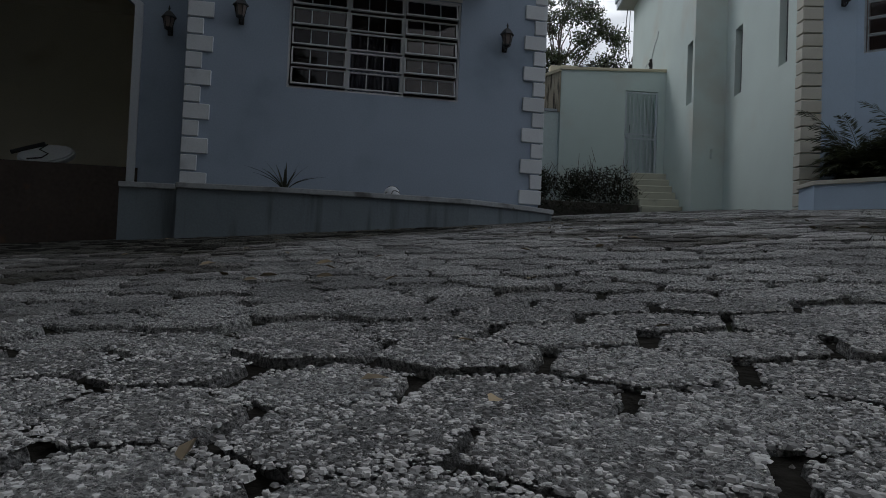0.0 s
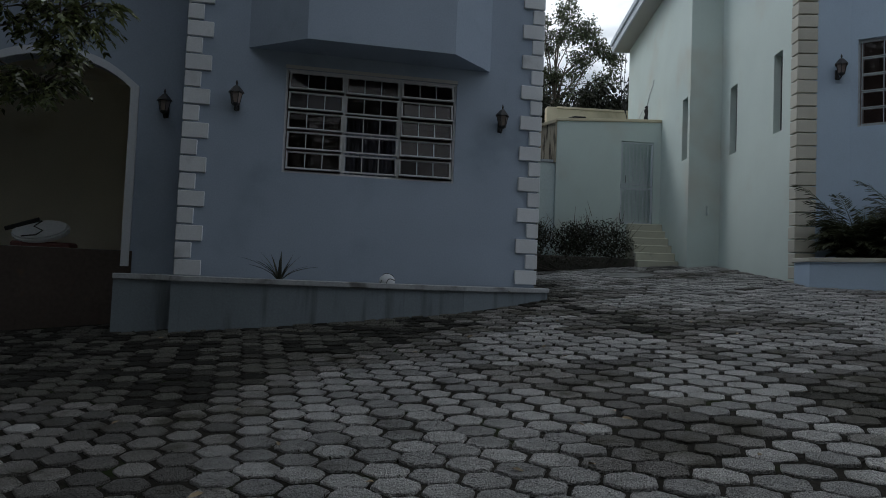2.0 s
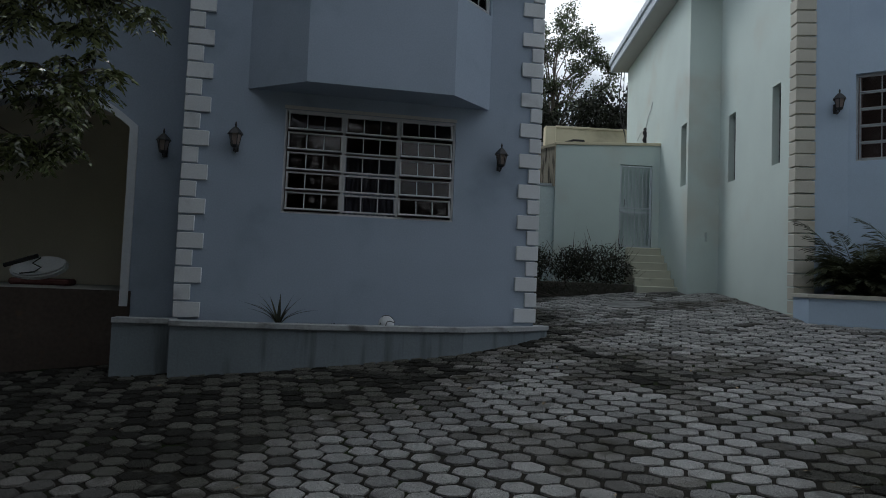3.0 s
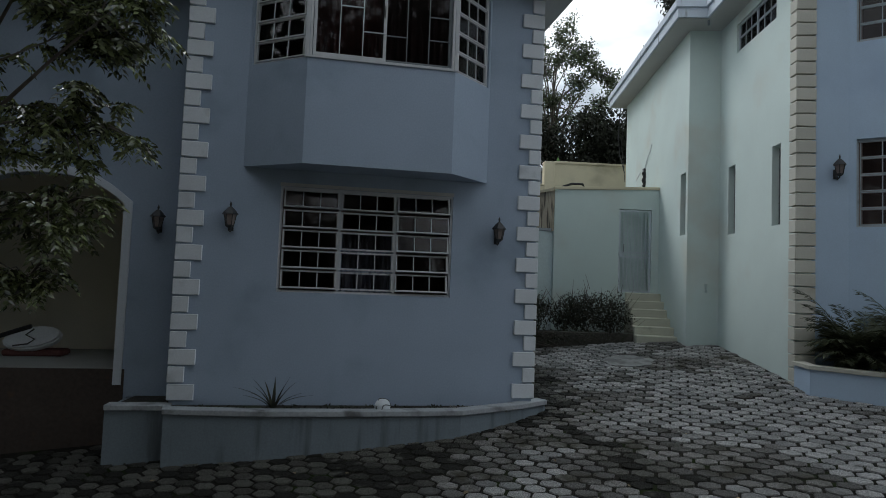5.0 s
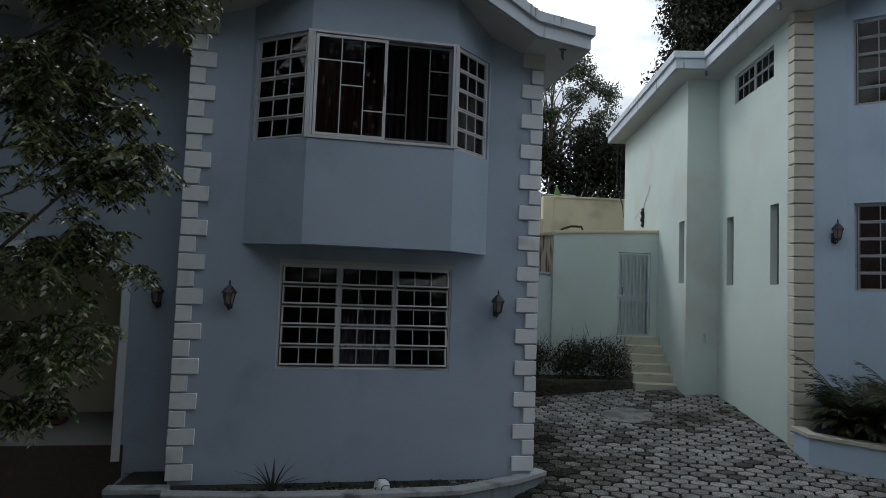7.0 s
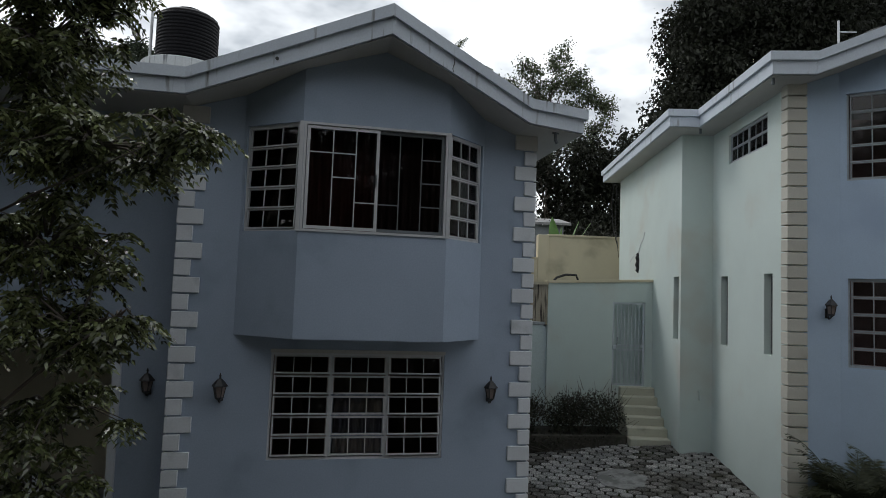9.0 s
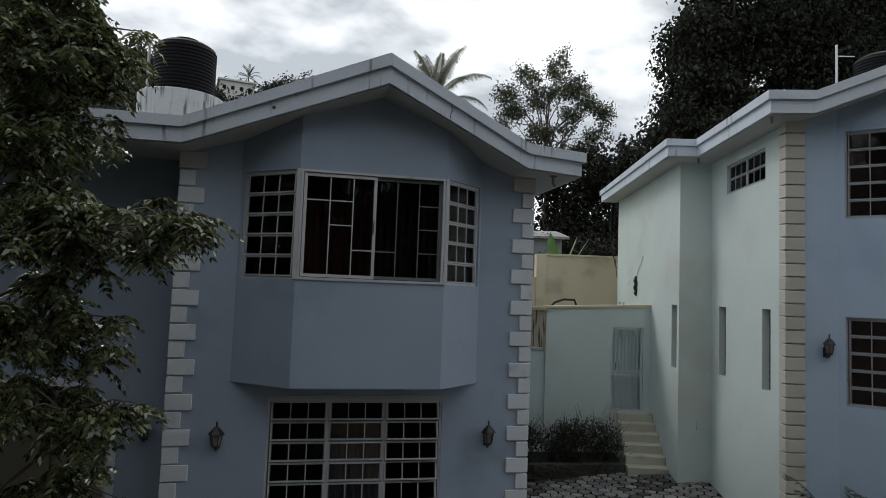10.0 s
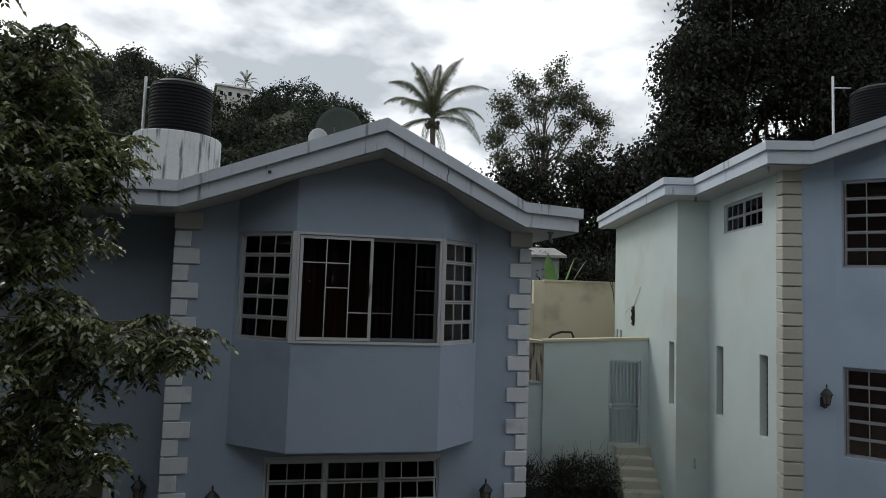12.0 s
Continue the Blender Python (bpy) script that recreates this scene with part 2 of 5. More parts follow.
BANANA = leaf_material("banana_leaf", (0.10, 0.20, 0.05), 0.3, 0.4)
TANK = material("black_plastic", (0.009, 0.009, 0.011), 0.5, 0.2, 30, 0.1, 0.002, spec=0.12)
PLINTH = material("weathered_white_plaster", (0.55, 0.58, 0.60), 0.9, 0.12, 30, 0.3, 0.004, stain=(0.15, 0.16, 0.17), stain_scale=1.3, stain_at=(0.5, 0.68), streak=True)
PASSAGE = material("pale_passage_plaster", (0.58, 0.66, 0.66), 0.9, 0.1, 30, 0.2, 0.003)
PIPE = material("white_pipe", (0.62, 0.64, 0.66), 0.5, 0.08, 40, 0.05, 0.001)
DISH = material("green_grey_dish", (0.07, 0.09, 0.08), 0.6, 0.15, 20, 0.1, 0.002)
WHITE = material("white_plastic", (0.62, 0.65, 0.68), 0.4, 0.1, 30, 0.05, 0.001)
CABLE = material("black_rubber", (0.02, 0.02, 0.02), 0.6, 0.2, 50, 0.1, 0.001)
DRYLEAF = material("dry_leaf", (0.32, 0.25, 0.16), 0.8, 0.4, 60, 0.3, 0.002, per="object", per_amount=0.6)
GRAVEL = material("bedded_gravel", (0.40, 0.39, 0.385), 0.55, 0.55, 120, 0.2, 0.001, per="island", per_amount=1.1, spec=0.5)
PEBBLE = material("pale_pebble", (0.20, 0.19, 0.175), 0.8, 0.4, 60, 0.3, 0.002, per="island", per_amount=0.8)

# ---- building blocks ----
def mesh_of(name, verts, faces, mat, smooth=False):
    me = bpy.data.meshes.new(name)
    me.from_pydata([tuple(v) for v in verts], [], [tuple(f) for f in faces])
    me.materials.append(mat)
    if smooth:
        me.polygons.foreach_set("use_smooth", [True] * len(me.polygons))
    me.update()
    return me


def fast_mesh(name, verts, quads, mat):
    """A mesh of many quads from arrays."""
    verts, quads = np.asarray(verts, np.float32), np.asarray(quads, np.int32)
    me = bpy.data.meshes.new(name)
    me.vertices.add(len(verts))
    me.vertices.foreach_set("co", verts.ravel())
    me.loops.add(quads.size)
    me.loops.foreach_set("vertex_index", quads.ravel())
    me.polygons.add(len(quads))
    me.polygons.foreach_set("loop_start", np.arange(0, quads.size, 4, dtype=np.int32))
    me.update(calc_edges=True)
    me.materials.append(mat)
    return me


def thing(name, label, category, m=None, group="", kind=""):
    ob = new(name)
    ob.empty_display_size = 0.2
    if m is not None:
        ob.matrix_world = m
    return tagged(ob, label, category, group, kind)


def put(name, data, parent=None, m=None, label=""):
    ob = new(name, data)
    ob.parent = parent
    if m is not None:
        ob.matrix_basis = m
    return tagged(ob, label)


def bevelled(name, geo, mat, width=0.01, segments=1):
    bm = bmesh.new()
    vs = [bm.verts.new(v) for v in geo[0]]
    for f in geo[1]:
        bm.faces.new([vs[i] for i in f])
    bmesh.ops.recalc_face_normals(bm, faces=bm.faces)
    bmesh.ops.bevel(bm, geom=list(bm.edges), offset=width, segments=segments, affect="EDGES")
    me = bpy.data.meshes.new(name)
    bm.to_mesh(me)
    bm.free()
    me.materials.append(mat)
    return me


def box(x0, x1, y0, y1, z0, z1):
    v = [(x, y, z) for z in (z0, z1) for y in (y0, y1) for x in (x0, x1)]
    return v, [(0, 2, 3, 1), (4, 5, 7, 6), (0, 1, 5, 4), (2, 6, 7, 3), (0, 4, 6, 2), (1, 3, 7, 5)]


def joined(*geos):
    v, f = [], []
    for gv, gf in geos:
        k = len(v)
        v += list(gv)
        f += [tuple(i + k for i in face) for face in gf]
    return v, f


def moved(geo, m):
    return [tuple(m @ Vector(v)) for v in geo[0]], geo[1]


def prism(poly, z0, z1):
    """A plan polygon, anticlockwise, raised from z0 to z1 (numbers, or one for each corner)."""
    n = len(poly)
    lo = z0 if hasattr(z0, "__len__") else [z0] * n
    hi = z1 if hasattr(z1, "__len__") else [z1] * n
    v = [(x, y, z) for (x, y), z in zip(poly, lo)] + [(x, y, z) for (x, y), z in zip(poly, hi)]
    f = [tuple(reversed(range(n))), tuple(range(n, 2 * n))]
    f += [(i, (i + 1) % n, n + (i + 1) % n, n + i) for i in range(n)]
    return v, f


def lathe(profile, sides=24, cap=True):
    """Turns (radius, z) pairs round the z axis."""
    v = [(r * math.cos(2 * math.pi * k / sides), r * math.sin(2 * math.pi * k / sides), z) for r, z in profile for k in range(sides)]
    f = [(i * sides + k, i * sides + (k + 1) % sides, (i + 1) * sides + (k + 1) % sides, (i + 1) * sides + k)
         for i in range(len(profile) - 1) for k in range(sides)]
    if cap:
        f += [tuple(reversed(range(sides))), tuple(range((len(profile) - 1) * sides, len(profile) * sides))]
    return v, f


def tube(points, radii, sides=6):
    """A bent tapered tube along points."""
    pts = [Vector(p) for p in points]
    radii = radii if hasattr(radii, "__len__") else [radii] * len(pts)
    v, f = [], []
    for i, p in enumerate(pts):
        d = (pts[min(i + 1, len(pts) - 1)] - pts[max(i - 1, 0)]).normalized()
        a = d.cross(Vector((0.31, 0.87, 0.12))).normalized()
        b = d.cross(a)
        for k in range(sides):
            w = 2 * math.pi * k / sides
            v.append(tuple(p + radii[i] * (math.cos(w) * a + math.sin(w) * b)))
    for i in range(len(pts) - 1):
        f += [(i * sides + k, i * sides + (k + 1) % sides, (i + 1) * sides + (k + 1) % sides, (i + 1) * sides + k) for k in range(sides)]
    f += [tuple(reversed(range(sides))), tuple(range((len(pts) - 1) * sides, len(pts) * sides))]
    return v, f


def wall_panel(length, z0, top, holes=(), thick=0.2, cuts=()):
    """A wall along x from 0 to length, front face at y = 0, back at y = thick, with holes (x0, x1, z0, z1) right through. top(x): its height."""
    xs = sorted({0.0, length, *cuts, *(h[0] for h in holes), *(h[1] for h in holes)})
    zs = sorted({z0, *(h[2] for h in holes), *(h[3] for h in holes)})
    rows = len(zs)
    z_at = lambda i, j: zs[j] if j < rows else top(xs[i])
    solid = {}
    for i in range(len(xs) - 1):
        for j in range(rows):
            cx = (xs[i] + xs[i + 1]) / 2
            cz = (zs[j] + zs[j + 1]) / 2 if j + 1 < rows else zs[j] + 1e-3
            solid[i, j] = not any(h[0] < cx < h[1] and h[2] < cz < h[3] for h in holes)
    v, f, at = [], [], {}

    def corner(i, j, back):
        if (i, j, back) not in at:
            at[i, j, back] = len(v)
            v.append((xs[i], thick if back else 0.0, z_at(i, j)))
        return at[i, j, back]

    for (i, j), yes in solid.items():
        if not yes:
            continue
        f.append(tuple(corner(a, b, 0) for a, b in ((i, j), (i + 1, j), (i + 1, j + 1), (i, j + 1))))
        f.append(tuple(corner(a, b, 1) for a, b in ((i, j), (i, j + 1), (i + 1, j + 1), (i + 1, j))))
        for di, dj, e in ((-1, 0, ((i, j), (i, j + 1))), (1, 0, ((i + 1, j + 1), (i + 1, j))), (0, -1, ((i + 1, j), (i, j))), (0, 1, ((i, j + 1), (i + 1, j + 1)))):
            if not solid.get((i + di, j + dj), False):
                (a, b), (c, d) = e
                f.append((corner(a, b, 0), corner(c, d, 0), corner(c, d, 1), corner(a, b, 1)))
    return v, f


def bars(w, h, bar, y0, y1, cols=1, rows=1, muntin=None):
    """A rectangular frame with dividing bars, its lower left corner at the origin."""
    mu = muntin or bar
    g = [box(0, bar, y0, y1, 0, h), box(w - bar, w, y0, y1, 0, h), box(bar, w - bar, y0, y1, 0, bar), box(bar, w - bar, y0, y1, h - bar, h)]
    for k in range(1, cols):
        x = bar + (w - 2 * bar) * k / cols
        g.append(box(x - mu / 2, x + mu / 2, y0 + 0.004, y1 - 0.004, bar, h - bar))
    for k in range(1, rows):
        z = bar + (h - 2 * bar) * k / rows
        g.append(box(bar, w - bar, y0 + 0.006, y1 - 0.006, z - mu / 2, z + mu / 2))
    return joined(*g)


def awning_window(name, label, m, w, h, cols, rows, tilt, panes=3, gap=0.03, stile=0.023, metal=None):
    """A window of top-hung sashes. m: its lower left corner on the wall face, x along the wall, -y outwards. tilt(col, row): degrees open."""
    root = thing(name, label, "window", m, kind="structure")
    edge = 0.03
    g = [bars(w, h, edge, 0.0, 0.09)]
    cw, rh = (w - 2 * edge) / cols, (h - 2 * edge) / rows
    for c in range(1, cols):
        g.append(box(edge + c * cw - 0.016, edge + c * cw + 0.016, 0.002, 0.088, edge, h - edge))
    metal = metal or ALU
    put("window_frame", mesh_of("window_frame", *joined(*g), metal), root)
    sw, sh = cw - 0.036, rh - gap
    sash = mesh_of("sash", *moved(bars(sw, sh, stile, -0.015, 0.015, panes, 1, 0.013), Matrix.Translation((0, 0, -sh))), metal)
    pw = (sw - 0.056) / panes
    pane = mesh_of("pane", *box(0, pw - 0.012, -0.003, 0.003, 0, sh - 0.052), GLASS)
    for c in range(cols):
        for r in range(rows):
            s = put("sash", sash, root, pose(edge + c * cw + 0.018, 0.015, edge + (r + 1) * rh - 0.004, -tilt(c, r)))
            for k in range(panes):
                put("pane", pane, s, pose(0.028 + k * pw + 0.006, 0, -sh + 0.026)).visible_shadow = False
    return root


# ---- ground ----
GX, GY = 0.0946, 0.0735
def smooth(a, b, x):
    t = min(max((x - a) / (b - a), 0.0), 1.0)
    return t * t * (3 - 2 * t)


def ground_z(x, y):
    xc, yc = min(max(x, -9.0), 11.0), min(max(y, -13.0), 4.6)
    return 0.4366 + GX * xc + GY * yc


def land_z(x, y):
    z = ground_z(x, y) - 0.075
    z += 2.6 * smooth(7.0, 12.0, y)
    hill = smooth(35, 135, y + 0.15 * x) * (43 - 33 * smooth(-8, 34, x) + 6 * smooth(10, 40, -x) + 2 * math.sin(x * 0.05) + 2 * math.sin(x * 0.13 + 1))
    return z + hill + 14 * smooth(150, 600, y)


gxs = sorted({-2000, -1000, -500, -300, *range(-200, 201, 10), *range(-14, 17, 2), 300, 500, 1000, 2000})
gys = sorted({-2000, -800, -300, -100, -50, -30, *range(-20, 21, 2), *range(20, 241, 8), 300, 500, 900, 2000})
gv = [(x, y, land_z(x, y)) for y in gys for x in gxs]
nx = len(gxs)
gf = [(j * nx + i, j * nx + i + 1, (j + 1) * nx + i + 1, (j + 1) * nx + i) for j in range(len(gys) - 1) for i in range(nx - 1)]
ground = put("ground", mesh_of("ground", gv, gf, EARTH, True))
tagged(ground, "earth ground rising to a wooded hill behind the houses", "ground", kind="structure")

# ---- left house ----
TOPS = [(-7.5, 7.13), (-1.58, 7.13), (0.9, 7.945), (2.95, 7.115), (3.82, 7.11)]


def under(x):
    """Height of the left roof's underside."""
    return float(np.interp(x, [p[0] for p in TOPS], [p[1] for p in TOPS])) + 0.02


house = thing("house", "two-storey blue-grey stucco house with white quoins and a gabled concrete roof", "house")
XL, XR = -1.72, 3.22
put("wall", mesh_of("front_wall", *moved(wall_panel(XR - XL, 0.2, lambda s: under(XL + s), [(-0.44 - XL, 1.96 - XL, 2.39, 3.83), (-0.75 - XL, 2.25 - XL, 4.3, 6.95)], 0.2, [0.9 - XL, 2.95 - XL, -1.58 - XL]), Matrix.Translation((XL, 0, 0))), BLUE), house)
put("wall", mesh_of("right_wall", *box(XR - 0.2, XR, 0.2, 9.0, 0.2, 7.12), BLUE), house)
put("wall", mesh_of("left_return", *box(XL, XL + 0.2, 0.2, 0.86, 0.2, 7.12), BLUE), house)
put("wall", mesh_of("back_wall", *box(-7.5, XR - 0.2, 9.0, 9.2, 0.2, 7.12), BLUE), house)
put("wall", mesh_of("far_wall", *box(-7.5, -7.3, 0.86, 9.0, 0.2, 7.12), BLUE), house)
put("floor_slab", mesh_of("floor_slab", *box(XL + 0.2, XR - 0.2, 0.2, 5.0, 3.95, 4.15), ROOM), house)
put("inner_wall", mesh_of("inner_wall", *box(XL + 0.2, XR - 0.2, 3.5, 3.6, 1.0, 7.0), ROOM), house)
put("inner_wall", mesh_of("inner_side", *box(XL + 0.2, XL + 0.26, 0.86, 3.5, 1.0, 7.0), ROOM), house)

# bay on the upper storey
BAY = [(-0.95, 0.0), (-0.155, -0.58), (1.805, -0.58), (2.445, 0.0)]
put("bay_floor", mesh_of("bay_floor", *prism(BAY + [(2.445, 0.1), (-0.95, 0.1)], 4.062, 4.2), BLUE), house)
WZ0, WZ1 = 5.455, 6.895
bay_holes = [(0.05, 0.95), (0.02, 1.94), (0.04, 0.82)]
for k in range(3):
    (ax, ay), (bx, by) = BAY[k], BAY[k + 1]
    ln, turn = math.hypot(bx - ax, by - ay), math.degrees(math.atan2(by - ay, bx - ax))
    a, b = bay_holes[k]
    along = (lambda ax=ax, bx=bx, ln=ln: (lambda s: under(ax + (bx - ax) * s / ln)))()
    cut = [(0.9 - ax) / (bx - ax) * ln] if k == 1 else []
    put("bay_wall", mesh_of("bay_wall", *moved(wall_panel(ln, 4.2, along, [(a, b, WZ0, WZ1)], 0.12, cut), pose(ax, ay, 0, 0, 0, turn)), BLUE), house)

# roof: a projecting gable with a two-step fascia
FRONT = [(-7.5, -0.55, 7.13, 7.46), (-1.64, -0.55, 7.13, 7.46), (0.9, -1.2, 7.945, 8.315), (2.92, -0.68, 7.115, 7.45), (3.82, -0.42, 7.11, 7.445)]


def roof_solid(line, back, lo, hi, out=0.0):
    """A slab between a front line of (x, y, bottom, top) and the line y = back; lo, hi: shares of its height that it takes up."""
    v, f = [], []
    for x, y, zb, zt in line:
        a, b = zb + (zt - zb) * lo, zb + (zt - zb) * hi
        v += [(x, y - out, a), (x, y - out, b), (x, back, b), (x, back, a)]
    for i in range(len(line) - 1):
        p, q = 4 * i, 4 * i + 4
        f += [(p, q, q + 1, p + 1), (p + 1, q + 1, q + 2, p + 2), (p + 2, q + 2, q + 3, p + 3), (p + 3, q + 3, q, p)]
    n = 4 * (len(line) - 1)
    return v, f + [(0, 1, 2, 3), (n + 3, n + 2, n + 1, n)]


roof_low = put("roof", mesh_of("roof", *roof_solid(FRONT, 9.6, 0.0, 0.575), FASCIA), house, label="white concrete roof slab with a weathered edge")
band = [(x - (0.0 if i else 0.05) + (0.05 if i == len(FRONT) - 1 else 0), y, a, b) for i, (x, y, a, b) in enumerate(FRONT)]
put("fascia_band", mesh_of("fascia_band", *roof_solid(band, 9.65, 0.58, 1.0, 0.05), FASCIA), house)
# separate underside panel; its tan colour imitates warm bounced light
put("soffit", mesh_of("soffit", *roof_solid([(x, y + 0.05, a - 0.014, a - 0.003) for x, y, a, b in FRONT], 9.4, 0.0, 1.0), SOFFIT), house, label="plastered soffit under the eaves, tan to imitate bounced light")
put("roof_deck", mesh_of("roof_deck", *roof_solid([(x, y + 0.25, b, b + 0.01) for x, y, a, b in FRONT], 9.5, 0.1, 1.0), ROOF), house, label="dark weathered roof surface")

def on_fascia(x, share):
    """A point of the left roof's front edge: its y, and its z at a share of the edge's height."""
    y, lo, hi = (float(np.interp(x, [p[0] for p in FRONT], [p[k] for p in FRONT])) for k in (1, 2, 3))
    return y, lo + (hi - lo) * share


fy, fz = on_fascia(-0.51, 0.3)
put("weep_hole", mesh_of("weep_hole", *moved(lathe([(0.022, 0.0), (0.022, 0.03)], 12), pose(-0.51, fy + 0.012, fz, 90)), BLACK), house, label="small dark weep hole")
fy, fz = on_fascia(1.74, 0.03)
crack = [(1.74 + 0.012 * math.sin(5 * k), on_fascia(1.74, 0.0)[0] - 0.003, fz + 0.036 * k) for k in range(6)]
put("crack", mesh_of("crack", *tube(crack, [0.004, 0.006, 0.004, 0.007, 0.004, 0.003], 4), SOIL), house, label="thin dark crack in the fascia")
put("spout", mesh_of("spout", *joined(tube([(3.41, -0.36, 7.12), (3.41, -0.36, 6.99), (3.44, -0.36, 6.94)], 0.024, 8), tube([(3.36, -0.36, 7.09), (3.46, -0.36, 7.09)], 0.014, 6)), GREYALU), house, label="short bent drain spout")
# lichen and grime clinging to the top edge of the roof
lrs = np.random.RandomState(77)
clumps = []
for _ in range(420):
    x = 3.85 - abs(lrs.normal(0, 0.9)) if lrs.random_sample() < 0.75 else lrs.uniform(-3.5, 2.5)
    ey, ez = on_fascia(x, 1.0)
    clumps.append((x, ey - 0.05 + abs(lrs.normal(0, 0.05)), ez - 0.004, lrs.uniform(0.006, 0.024)))
lv, lf = [], []
for x, y, z, r in clumps:
    k = len(lv)
    lv += [(x + r * math.cos(a) * lrs.uniform(0.6, 1.3), y + r * math.sin(a) * lrs.uniform(0.6, 1.3), z) for a in np.arange(6) * 1.047] + [(x, y, z + 0.55 * r)]
    lf += [(k + a, k + (a + 1) % 6, k + 6) for a in range(6)]
tagged(put("lichen", mesh_of("lichen", lv, lf, SOIL)), "dark lichen clumps along the top edge of the roof", "lichen", kind="stuff")


# quoin blocks
def quoin_blocks(parent, m, z0, z1, mat, long_w, short_w, pitch=0.229, gap=0.024, proud=0.035, first_long=True, flip=1):
    h = pitch - gap
    meshes = {}
    for wide in (True, False):
        w = long_w if wide else short_w
        geo = box(0, w, -proud, 0.15, 0, h) if flip > 0 else box(-w, 0, -proud, 0.15, 0, h)
        meshes[wide] = bevelled("quoin_block", geo, mat, 0.006)
    z, wide = z0, first_long
    while z + h < z1:
        put("quoin_block", meshes[wide], parent, m @ Matrix.Translation((random.uniform(-0.004, 0.004), random.uniform(-0.003, 0.003), z)))
        z += pitch
        wide = not wide
    return z


zt = quoin_blocks(house, pose(XL - 0.03, 0, 0), 0.936, 6.9, QUOIN, 0.335, 0.205, 0.2292)
put("quoin_cap", bevelled("quoin_cap", box(XL - 0.04, XL + 0.31, -0.045, 0.15, zt, 7.12), SOFFIT, 0.006), house, label="tan cap block")
zt = quoin_blocks(house, pose(XR + 0.03, 0, 0), 0.983, 6.9, QUOIN, 0.33, 0.18, 0.2269, flip=-1)
put("quoin_cap", bevelled("quoin_cap", box(XR - 0.30, XR + 0.04, -0.045, 0.15, zt, 7.10), SOFFIT, 0.006), house, label="tan cap block")

# windows of the left house
TILTS = {0: (16, 14, 15, 17, 20), 1: (4, 9, 4, 3, 14), 2: (22, 24, 26, 24, 28)}
awning_window("window_1", "three-bay white metal awning window with small panes, several sashes ajar", pose(-0.44, 0.02, 2.39), 2.4, 1.44, 3, 5, lambda c, r: TILTS[c][r] * 0.6, 3, 0.026, 0.02)
put("window_hood", mesh_of("window_hood", *box(-0.45, 1.97, -0.012, 0.1, 3.832, 3.88), SOFFIT), house)
for k, nm, tl in ((0, "window_2", 3.0), (2, "window_3", 1.5)):
    (ax, ay), (bx, by) = BAY[k], BAY[k + 1]
    turn = math.degrees(math.atan2(by - ay, bx - ax))
    a, b = bay_holes[k]
    mm = pose(ax, ay, WZ0, 0, 0, turn) @ pose(a, 0.03, 0)
    awning_window(nm, "narrow white metal awning window with five rows of small panes", mm, b - a, WZ1 - WZ0, 1, 5, lambda c, r: tl, 3, 0.008, 0.017)

slider = thing("window_4", "wide sliding window with white grille bars and dark glass", "window", pose(BAY[1][0] + 0.02, -0.58, WZ0), kind="structure")
SW, SH = 1.92, WZ1 - WZ0
put("window_frame", mesh_of("window_frame", *joined(bars(SW, SH, 0.032, -0.018, 0.09), box(-0.058, -0.004, -0.024, 0.05, 0.0, SH), box(-0.032, -0.026, -0.032, -0.024, 0.0, SH), box(SW + 0.004, SW + 0.045, -0.024, 0.05, 0.0, SH)), ALU), slider)
half_w = SW / 2 - 0.04
left_leaf = put("sash", mesh_of("sash", *bars(half_w + 0.03, SH - 0.08, 0.04, 0.0, 0.035), ALU), slider, pose(0.04, 0.0, 0.04))
right_leaf = put("sash", mesh_of("sash", *bars(half_w + 0.03, SH - 0.08, 0.04, 0.0, 0.035), GREYALU), slider, pose(SW / 2 - 0.03, 0.04, 0.04), "grey metal sliding sash")
put("latch", bevelled("latch", box(0.0, 0.03, -0.03, 0.0, 0, 0.18), BLACK, 0.006), slider, pose(SW / 2 - 0.015, 0.03, 0.62))
pane = mesh_of("pane", *box(0.04, half_w - 0.01, -0.003, 0.003, 0.04, SH - 0.12), GLASS)
for leaf in (left_leaf, right_leaf):
    put("pane", pane, leaf, pose(0, 0.018, 0)).visible_shadow = False
gw, gh = half_w - 0.02, SH - 0.16
rail = 0.014
g1 = [box(gw * k / 3 - rail / 2, gw * k / 3 + rail / 2, 0, 0.012, 0, gh) for k in (1, 2)]
g1 += [box(0, gw * 2 / 3, 0.0, 0.012, gh * 0.75, gh * 0.75 + rail), box(gw / 3, gw * 2 / 3, 0, 0.012, gh * 0.5, gh * 0.5 + rail), box(gw * 2 / 3, gw, 0, 0.012, gh * 0.25, gh * 0.25 + rail)]
put("grille", mesh_of("grille", *joined(*g1), ALU), slider, pose(0.08, -0.022, 0.08))
# this grille stands before the pane; its grey imitates dimness behind glass
g2 = [box(gw * k / 3 - rail / 2, gw * k / 3 + rail / 2, 0, 0.012, 0, gh) for k in (1, 2)]
g2 += [box(0, gw / 3, 0, 0.012, gh * s, gh * s + rail) for s in (0.25,)] + [box(gw * 2 / 3, gw, 0, 0.012, gh * s, gh * s + rail) for s in (0.25, 0.5, 0.75)]
put("grille", mesh_of("grille", *joined(*g2), GREYALU), slider, pose(SW / 2 + 0.01, 0.03, 0.08), "grille bars, grey in place of the dimness behind glass")


